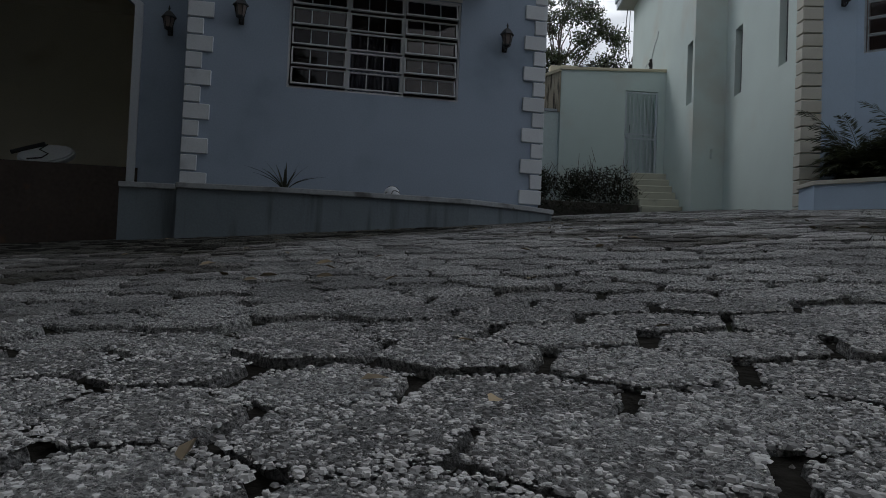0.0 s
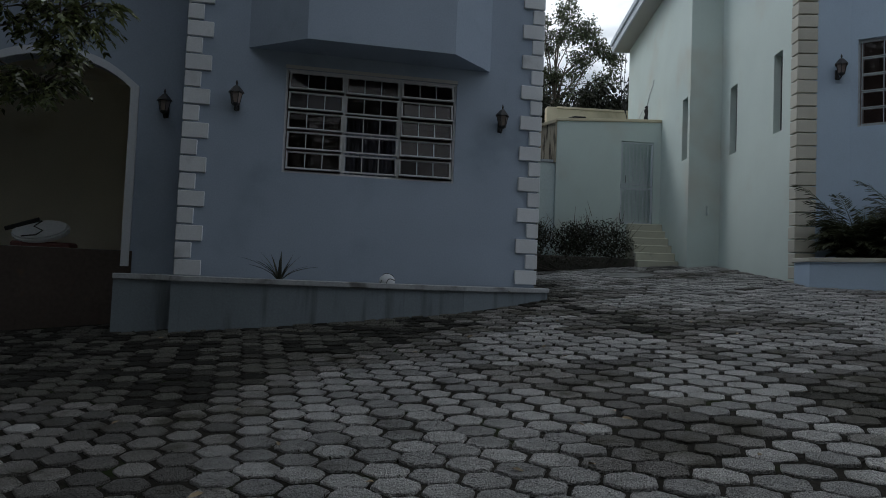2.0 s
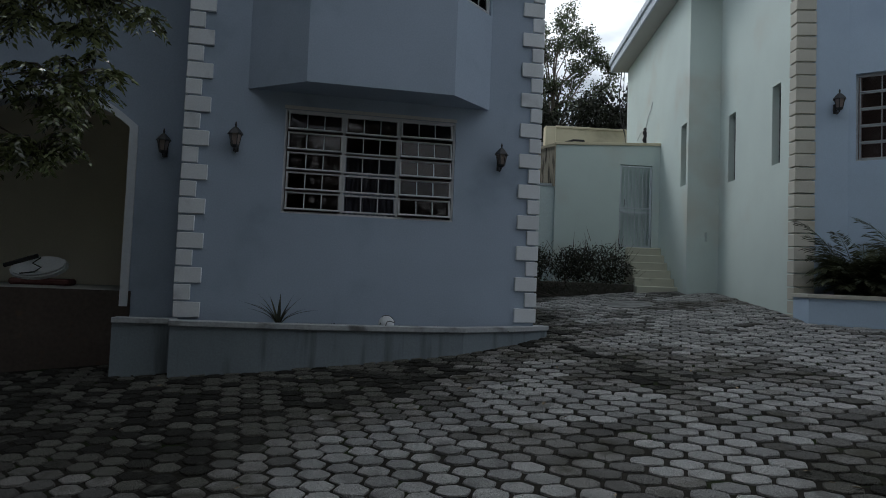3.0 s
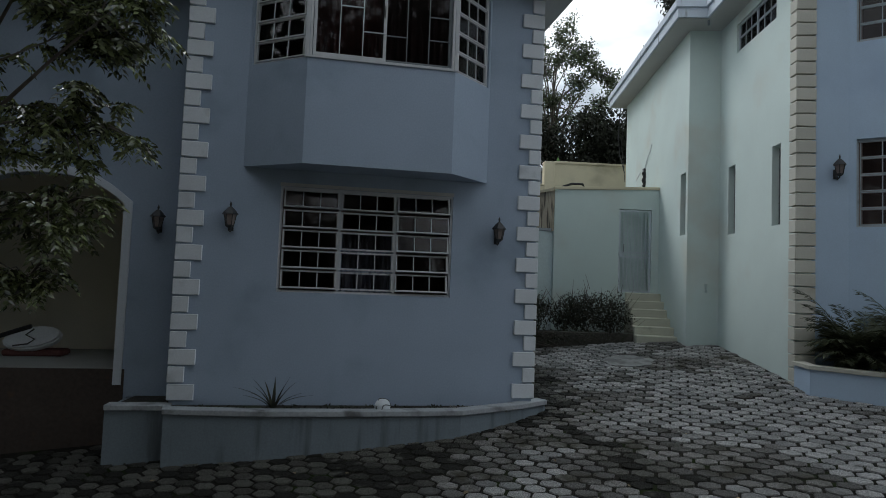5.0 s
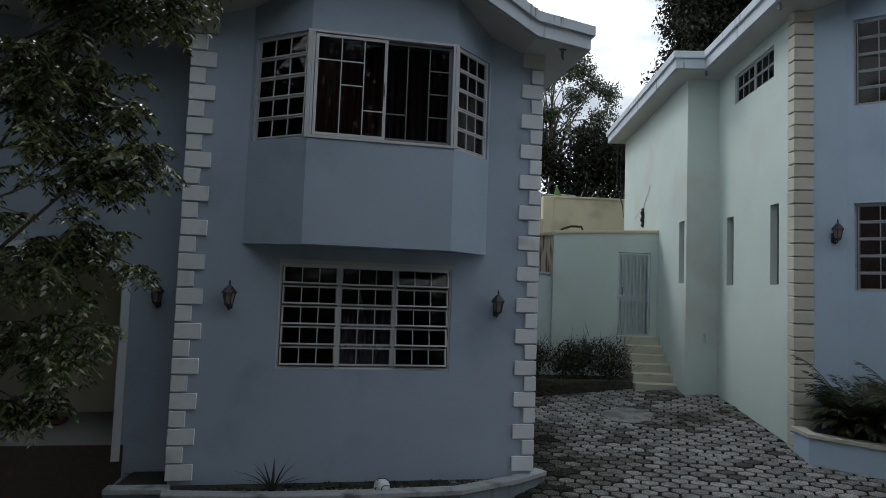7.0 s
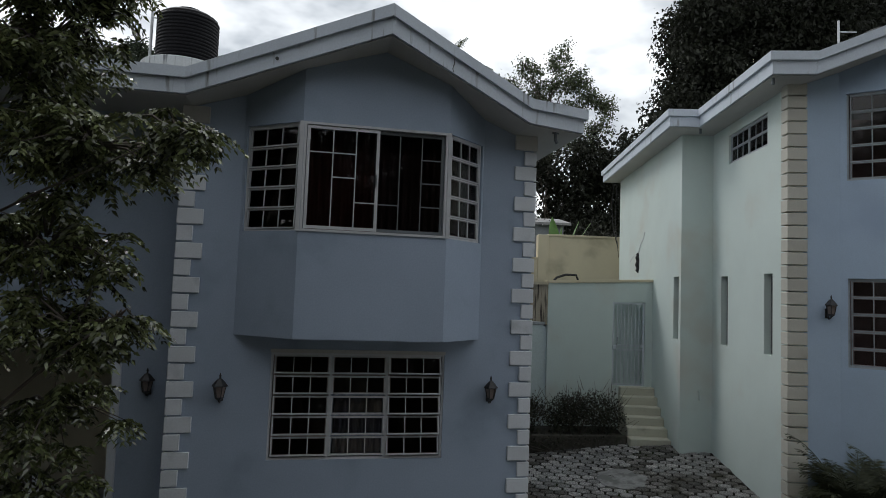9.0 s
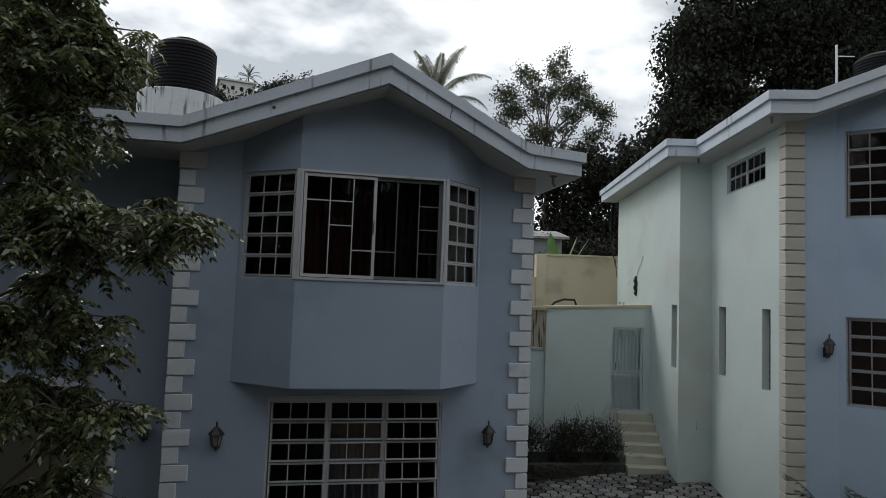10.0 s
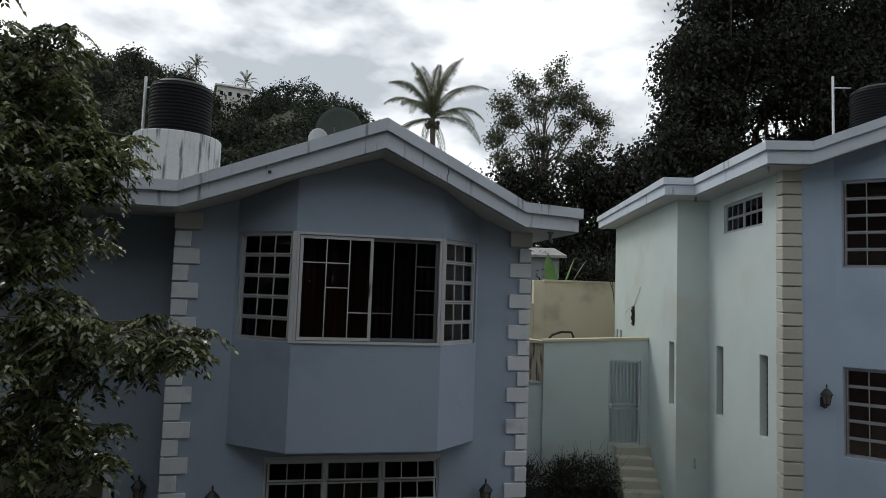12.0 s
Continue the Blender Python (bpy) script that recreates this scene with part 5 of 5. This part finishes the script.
# grey shed far behind
shed = thing("shed", "small grey block shed with a low dark roof behind the walls", "shed", pose(10.3, 19.0, 2.5, 0, 0, -12))
put("wall", mesh_of("wall", *box(-2.2, 1.0, 0, 3, 0, 5.5), material("grey_block", (0.24, 0.26, 0.28), 0.95, 0.15, 12, 0.4, 0.01)), shed)
put("roof", mesh_of("roof", *prism([(-2.5, -0.3), (1.3, -0.3), (1.3, 3.3), (-2.5, 3.3)], [5.5, 5.5, 6.1, 6.1], [5.62, 5.62, 6.22, 6.22]), ROOF), shed)

# water tank and pipe on the right roof
plinth = put("tank_plinth", mesh_of("tank_plinth", *lathe([(0.7, 8.6), (0.7, 10.7), (0.0, 10.7)], 32, False), PLINTH), None, RM @ pose(5.35, 5.8, 0))
tagged(plinth, "round plaster plinth on a concrete roof", "plinth")
copy_thing(tank, RM @ pose(5.35, 5.8, 10.7) @ Matrix.Scale(1.05, 4))
tagged(put("standpipe", mesh_of("standpipe", *joined(tube([(4.2, 5.8, 9.0), (4.2, 5.8, 12.2)], 0.03, 8), tube([(4.2, 5.8, 11.9), (4.66, 5.8, 11.9)], 0.015, 6)), PIPE), None, RM), "white standpipe beside a roof water tank", "pipe")

tagged(put("hose", mesh_of("hose", *tube([(6.0, 6.35, 5.08), (6.12, 6.35, 5.2), (6.35, 6.33, 5.28), (6.62, 6.3, 5.28), (6.68, 6.28, 5.12)], 0.03, 8), CABLE)), "black hose looping over the boundary wall", "hose")
tagged(put("hanging_wire", mesh_of("hanging_wire", *joined(tube([(-0.75, 9.45, 8.43), (-0.80, 9.5, 7.6), (-0.74, 9.5, 6.9), (-0.62, 9.3, 6.3)], 0.014, 5), tube([(-0.66, 9.45, 8.43), (-0.68, 9.52, 7.2), (-0.61, 9.25, 6.0)], 0.010, 5)), CABLE), None, RM), "loose wires hanging from the eave corner", "wire")

# coiled cable on the side wall and loose wires
coil = thing("cable_coil", "coil of black cable hung on the mint wall with loose wires", "cable", RM @ pose(-0.61, 6.9, 5.72))
ring = [(0.02 * math.sin(7 * a), 0.09 * math.cos(a), 0.26 * math.sin(a)) for a in np.linspace(0, 2 * math.pi, 30)]
put("coil", mesh_of("coil", *joined(tube(ring, 0.02, 6), tube([(p[0] - 0.03, p[1] * 0.8, p[2] * 0.9) for p in ring], 0.016, 6)), CABLE), coil)
put("wire", mesh_of("wire", *tube([(0, 0.0, 0.25), (-0.02, -0.35, 0.5), (-0.02, -0.6, 0.62), (0, -0.66, 0.8)], 0.012, 5), PIPE), coil)
put("wire", mesh_of("wire", *tube([(0, 0.0, 0.25), (-0.05, 0.3, 0.2), (-0.05, 0.7, 0.05)], 0.008, 5), PIPE), coil)

# upturned white ride-on toy on the porch
toy = thing("ride_on_toy", "white and dark plastic ride-on toy lying on the porch floor", "toy", pose(-4.15, 2.0, 1.24))
put("body", bevelled("body", moved(prism([(0.42 * math.cos(a), 0.2 * math.sin(a)) for a in np.linspace(0, 2 * math.pi, 18)[:-1]], 0.0, 0.13), pose(0, 0, 0.22, 55, -8, 0)), WHITE, 0.03, 2), toy)
put("rail", mesh_of("rail", *tube([(-0.5, -0.08, 0.28), (-0.05, -0.02, 0.45)], 0.035, 6), BLACK), toy)
put("stripe", mesh_of("stripe", *tube([(0.05, -0.17, 0.42), (-0.05, -0.2, 0.33), (0.08, -0.22, 0.27), (0.0, -0.24, 0.2), (-0.2, -0.25, 0.17)], 0.012, 5), BLACK), toy)
put("base", bevelled("base", box(-0.4, 0.45, -0.15, 0.2, 0.0, 0.1), CURTAIN, 0.03), toy)

# ---- hill: woods and a pale house ----
rng = np.random.RandomState(7)
lobes = []
for _ in range(330):
    y = rng.uniform(70, 150)
    x = rng.uniform(-75, 25) * (y / 110)
    s = rng.uniform(1.7, 3.3)
    lobes.append((x, y, land_z(x, y) + s * 0.7, s * rng.uniform(0.8, 1.2), s, s * rng.uniform(0.8, 1.3)))
for _ in range(70):
    # taller crowns standing out of the canopy
    y = rng.uniform(80, 140)
    x = rng.uniform(-70, 15) * (y / 110)
    s, z = rng.uniform(1.1, 2.0), land_z(x, y) + rng.uniform(2.0, 4.2)
    for _ in range(4):
        lobes.append((x + rng.normal(0, s * 0.6), y + rng.normal(0, s * 0.6), z + rng.normal(0, s * 0.5), s * 0.8, s * 0.8, s * 0.6))
v, q = clump_crown(lobes, 0.8, 0.45, 9, 0.58, rng, 0.2, 0.65)
tagged(put("hill_woods", fast_mesh("hill_woods", v, q, WOODS)), "dense dark green woods covering the hillside", "woods", kind="stuff")
for px, py, top, s in ((-15.2, 118, 46.2, 61), (-24.6, 118, 48.6, 62), (-26.2, 119, 47.2, 63)):
    coconut_palm("distant palm rising above the hill woods", (px, py, land_z(px, py)), (px, py, top), 18, 2.6, s)
villa = thing("hill_house", "pale two-storey house half hidden among trees on the hill", "house", pose(-16.8, 116, 41.0, 0, 0, 12) @ Matrix.Scale(0.75, 4))
HW = material("distant_white_wall", (0.62, 0.62, 0.60), 0.9, 0.1, 2, 0.0)
put("wall", mesh_of("wall", *box(-4.5, 4.0, 0, 7, -4, 4.6), HW), villa)
put("roof", mesh_of("roof", *box(-5.0, 4.5, -0.6, 7.5, 4.6, 5.0), HW), villa)
win = mesh_of("window", *box(-0.42, 0.42, -0.05, 0.0, 0, 1.0), TANK)
for k in range(4):
    put("window", win, villa, pose(-3.4 + 2.1 * k, 0, 2.4))
    put("window", win, villa, pose(-3.4 + 2.1 * k, 0, -0.8))

# ---- behind the camera, out of view: an added plain wall, and trees that the panes mirror ----
tagged(put("wall_front", mesh_of("wall_front", *box(-16, 18, -17.2, -17.0, -2, 1.6), CREAMWALL)), "plain added wall closing the street side out of view", "wall", kind="structure")
for i, (tx, ty) in enumerate(((-15, -18.5), (-10.5, -17.5), (-6, -18.5), (-1.5, -18), (3, -18.5), (7.5, -18), (12, -18.5), (17, -18))):
    r2 = np.random.RandomState(200 + i)
    tree("roadside_tree", "broad leafy tree beyond the street wall", (tx, ty, -0.8), (tx, ty, 6.0), [(tx + r2.uniform(-2, 2), ty + r2.uniform(-0.8, 1.2), 2.0 + 1.45 * k + r2.uniform(-.5, .5), 2.3, 1.6, 1.7) for k in range(9)], 0.25, MANGO, 210 + i, 1.9, 0.5, 24, 0.36)
# unseen trees added on the left to block sky light from porch and drive
for i, (tx, ty) in enumerate(((-6.9, -7.2), (-7.6, -3.4), (-5.6, -9.6))):
    r2 = np.random.RandomState(230 + i)
    tree("roadside_tree", "unseen leafy tree added to shade the porch side of the drive", (tx, ty, -1.0), (tx + 0.8, ty, 4.0), [(tx + 0.2 + r2.uniform(-1.8, 1.8), ty + r2.uniform(-2, 2), r2.uniform(3.2, 8.6), 1.7, 1.7, 1.3) for k in range(12)], 0.25, MANGO, 240 + i, 2.4, 0.4, 10, 0.5)

# ---- driveway of six-sided concrete pavers ----
drive = thing("driveway", "driveway of worn six-sided grey concrete pavers with dark joints", "driveway", kind="structure")
DW, DR = 0.262, 0.168     # width of a paver and pitch of the rows
LAY = -31.0               # degrees by which the rows turn from the x axis
turn = radians(LAY)
ca, sa_ = math.cos(turn), math.sin(turn)


def paver_geo(rng, sides, gap=0.016):
    """A worn six-sided block with chipped edges, its top at z = 0; sides: points along each edge."""
    hw, q = DW / 2 - gap / 2, DR / 1.5
    corners = [(0, q - gap * 0.62), (-hw, q / 2 - gap * 0.3), (-hw, -q / 2 + gap * 0.3), (0, -q + gap * 0.62), (hw, -q / 2 + gap * 0.3), (hw, q / 2 - gap * 0.3)]
    ring = []
    for i in range(6):
        (ax, ay), (bx, by) = corners[i], corners[(i + 1) % 6]
        bow = 0.03 if i % 3 == 1 else -0.015
        for k in range(sides):
            t = k / sides
            px, py = ax + (bx - ax) * t, ay + (by - ay) * t
            s = 1 + bow * math.sin(math.pi * t) - (0.03 if k == 0 else 0) + rng.uniform(-0.05, 0.018)
            ring.append((px * s, py * s))
    n = len(ring)
    levels = ((0.5, 0.0), (0.82, 0.0), (0.93, -0.001), (0.975, -0.005), (1.0, -0.016), (1.0, -0.05)) if sides > 2 else ((0.9, 0.0), (0.97, -0.004), (1.0, -0.05))
    v = [(0, 0, 0.001)]
    for k, (s, z) in enumerate(levels):
        v += [(x * s, y * s, z + (rng.uniform(-0.0028, 0.0022) if k < len(levels) - 2 else 0)) for x, y in ring]
    f = [(0, 1 + i, 1 + (i + 1) % n) for i in range(n)]
    for k in range(len(levels) - 1):
        a, b = 1 + k * n, 1 + (k + 1) * n
        f += [(b + i, b + (i + 1) % n, a + (i + 1) % n, a + i) for i in range(n)]
    return v, f


def grime_and_shade(x, y):
    """0 clean, 1 grimy, 2 moss-covered: dirt and painted shade spread from the planter's foot, with dirt patches
    elsewhere.
    """
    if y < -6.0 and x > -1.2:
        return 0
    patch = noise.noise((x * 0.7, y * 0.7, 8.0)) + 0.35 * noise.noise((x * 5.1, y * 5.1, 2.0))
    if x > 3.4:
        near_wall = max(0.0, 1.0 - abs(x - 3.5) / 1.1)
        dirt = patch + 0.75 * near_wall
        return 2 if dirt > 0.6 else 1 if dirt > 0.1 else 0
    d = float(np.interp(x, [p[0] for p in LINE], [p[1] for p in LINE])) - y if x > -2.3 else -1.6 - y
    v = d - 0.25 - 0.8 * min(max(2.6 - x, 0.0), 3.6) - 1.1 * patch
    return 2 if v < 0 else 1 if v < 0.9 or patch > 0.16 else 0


prng = np.random.RandomState(3)
kinds = [paver_geo(prng, 2, 0.021) for _ in range(10)]
shapes = [paver_geo(prng, 8) for _ in range(10)]
kind_meshes = [[mesh_of("paver", *g, mat) for g in shapes] for mat in (PAVER, GRIMY_SHADED, MOSSY_SHADED)]
tilt_m = Euler((math.atan(GY), -math.atan(GX), 0)).to_matrix().to_4x4()
spots = []
for r in range(-90, 110):
    for c in range(-75, 75):
        lx, ly = (c + 0.5 * (r % 2)) * DW, r * DR
        x, y = 0.63 + lx * ca - ly * sa_, -6.21 + lx * sa_ + ly * ca
        loc = RM.inverted() @ Vector((x, y, 0))
        if not (-7.2 < x < 11.5 and -12.0 < y < 5.2):
            continue
        if loc.x > 0.1 and loc.y > -0.56 or loc.x > -0.46 and loc.y > 3.4 or (loc.x > 0.08 and loc.y > -0.54 - (loc.x + 0.06) * 0.89):
            continue
        if y > 5.02 - 0.062 * (x - 3.3) and x < 7.2 or loc.y > 4.05 and loc.x > -1.5:
            continue
        if x < 3.2 and y > 0.5 or (-2.3 < x < 3.4 and y > float(np.interp(x, [p[0] for p in LINE], [p[1] for p in LINE])) + 0.12):
            continue
        spots.append((x, y))
near = sorted(spots, key=lambda s: (s[0] - 0.5) ** 2 + 0.8 * (s[1] + 6.9) ** 2)[:300]
near_set = set(near)
rest, stones = [([], []) for _ in range(3)], []


def aggregate(m, x, y):
    """Places and sizes of the gravel that stands proud of one worn paver."""
    far = y + 8.77
    if far > 1.9 or abs(x - 0.3) > 0.75 * far + 0.35:
        return []
    n = int(1700 * min(1.0, (1.95 - far) / 1.2) ** 2.4)
    out = []
    for _ in range(n):
        a, b = prng.uniform(-0.92, 0.92), prng.uniform(-0.92, 0.92)
        if abs(b) > 1 - abs(a) * 0.5:
            continue
        p = m @ Vector((a * DW / 2, b * DR / 1.5, -0.0005))
        out.append((*p, prng.gamma(2.2, 0.0010) + 0.0015))
    return out


for x, y in spots:
    k = prng.randint(10)
    m = Matrix.Translation((x + prng.uniform(-0.005, 0.005), y + prng.uniform(-0.005, 0.005), ground_z(x, y) + prng.uniform(-0.007, 0.007))) @ tilt_m @ pose(0, 0, 0, prng.uniform(-1.2, 1.2), prng.uniform(-1.2, 1.2), LAY + 180 * prng.randint(2) + prng.uniform(-3.5, 3.5)) @ Matrix.Diagonal((prng.uniform(0.94, 1.01), prng.uniform(0.93, 1.01), 1, 1))
    if (x, y) in near_set:
        stones += aggregate(m, x, y)
        put("paver", kind_meshes[grime_and_shade(x, y)][k], drive, m)
    else:
        v, f = kinds[k]
        tv, tf = rest[grime_and_shade(x, y)]
        b = len(tv)
        tv += [tuple(m @ Vector(p)) for p in v]
        tf += [tuple(i + b for i in face) for face in f]
for name, (pv, pf), mat, label in zip(("paving", "grimy_paving", "mossy_paving"), rest, (PAVERS_FAR, GRIMY_SHADED_FAR, MOSSY_SHADED_FAR), ("worn six-sided concrete pavers", "pavers darkened by dirt and painted shade", "pavers dark with moss, dirt and painted shade")):
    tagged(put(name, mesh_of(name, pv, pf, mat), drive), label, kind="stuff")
st = np.array(stones)
dome = np.array([(math.cos(a) * r, math.sin(a) * r, z) for r, z in ((1.0, -0.25), (0.6, 0.4)) for a in np.arange(5) * 1.2566])
ang, size = prng.uniform(0, 6.28, len(st)), st[:, 3][:, None, None]
pts = dome[None] * prng.uniform(0.75, 1.2, (len(st), 10, 1)) * np.stack([np.ones(len(st)), prng.uniform(0.6, 1.0, len(st)), prng.uniform(0.4, 0.9, len(st))], 1)[:, None]
pts = np.stack([pts[..., 0] * np.cos(ang)[:, None] - pts[..., 1] * np.sin(ang)[:, None], pts[..., 0] * np.sin(ang)[:, None] + pts[..., 1] * np.cos(ang)[:, None], pts[..., 2]], -1) * size + st[:, None, :3]
tri = np.array([t for k in range(5) for t in ((k, (k + 1) % 5, 5 + k), ((k + 1) % 5, 5 + (k + 1) % 5, 5 + k))] + [(5, 6, 7), (5, 7, 8), (5, 8, 9)])
faces = (tri[None] + 10 * np.arange(len(st))[:, None, None]).reshape(-1, 3)
gravel = bpy.data.meshes.new("gravel")
gravel.from_pydata(pts.reshape(-1, 3).tolist(), [], faces.tolist())
gravel.materials.append(GRAVEL)
tagged(put("gravel", gravel, drive), "gravel bedded in the worn paver faces", kind="stuff")
bed_v = [(x, y, ground_z(x, y) - 0.016) for y in np.linspace(-13, 6.0, 40) for x in np.linspace(-9, 11, 41)]
put("joint_bed", mesh_of("joint_bed", bed_v, [(j * 41 + i, j * 41 + i + 1, (j + 1) * 41 + i + 1, (j + 1) * 41 + i) for j in range(39) for i in range(40)], JOINT, True), drive, label="dark soil and moss in the joints")

# smooth cement patch over broken pavers
prs = np.random.RandomState(29)
ring = [(6.12 + 0.46 * math.cos(a) * prs.uniform(0.8, 1.15), 2.72 + 0.5 * math.sin(a) * prs.uniform(0.8, 1.15)) for a in np.linspace(0, 2 * math.pi, 25)[:-1]]
patch_geo = prism(ring, [ground_z(x, y) - 0.03 for x, y in ring], [ground_z(x, y) + 0.007 for x, y in ring])
put("cement_patch", bevelled("cement_patch", patch_geo, material("smooth_cement", (0.22, 0.22, 0.215), 0.7, 0.35, 18, 0.3, 0.004, stain=(0.13, 0.13, 0.125), stain_scale=4.0, stain_at=(0.45, 0.65)), 0.004), drive, label="smooth grey cement patch")

# grass tufts and moss in the joints
rng = np.random.RandomState(17)
cs, ds, ls = [], [], []
for _ in range(1500):
    x, y = spots[rng.randint(len(spots))]
    a = rng.uniform(0, 6.3)
    x, y = x + DW / 2 * math.cos(a), y + DR * 0.6 * math.sin(a)
    dense = noise.noise((x * 0.5, y * 0.5, 3.0))
    if dense < -0.05:
        continue
    for _ in range(rng.randint(5, 14)):
        cs.append((x + rng.normal(0, 0.018), y + rng.normal(0, 0.018), ground_z(x, y) - 0.02))
        ds.append((rng.normal(0, 0.5), rng.normal(0, 0.5), 1.0))
        ls.append(rng.uniform(0.015, 0.045))
v, q = leaf_quads(np.array(cs), np.array(ds), np.array(ls), np.full(len(ls), 0.0035), 0.1, rng)
tagged(put("joint_grass", fast_mesh("joint_grass", v, q, SHRUB)), "tiny weeds growing in the paver joints", "weeds", kind="stuff")

# fallen leaves and grit on the pavers
leafs = [(0.28, -7.97, 0.016), (0.40, -8.10, 0.014), (0.095, -8.16, 0.016), (0.78, -7.79, 0.012), (0.44, -7.78, 0.011), (0.42, -6.76, 0.02), (0.81, -7.0, 0.022), (1.18, -5.80, 0.024), (0.23, -6.22, 0.018)]
for _ in range(45):
    leafs.append((rng.uniform(-2, 5), rng.uniform(-7, -1), rng.uniform(0.015, 0.03)))
for x, y, s in leafs:
    shape = [(-1.3, 0, 0), (-0.5, 0.55, 0.25), (0.5, 0.6, 0.3), (1.4, 0, 0.1), (0.5, -0.55, 0.35), (-0.5, -0.5, 0.2), (0, 0, 0.05)]
    me = mesh_of("fallen_leaf", [(a * s, b * s, c * s) for a, b, c in shape], [(0, 6, 1), (1, 6, 2), (2, 6, 3), (3, 6, 4), (4, 6, 5), (5, 6, 0)], DRYLEAF)
    lf = put("fallen_leaf", me, None, Matrix.Translation((x, y, ground_z(x, y) + 0.006)) @ tilt_m @ pose(0, 0, 0, rng.uniform(-25, 25), rng.uniform(-20, 20), rng.uniform(0, 360)))
    tagged(lf, "small dry curled leaf fallen on the pavers", "leaf", "fallen leaves")
grit = [(x, y, ground_z(x, y) - 0.002) for x, y in zip(rng.uniform(-1.5, 2.5, 1100), rng.uniform(-8.4, -4.5, 1100))]
tagged(put("grit", scatter("grit", grit, PEBBLE, 0.0012, 0.0038, 8)), "loose grit scattered on the pavers", "grit", kind="stuff")
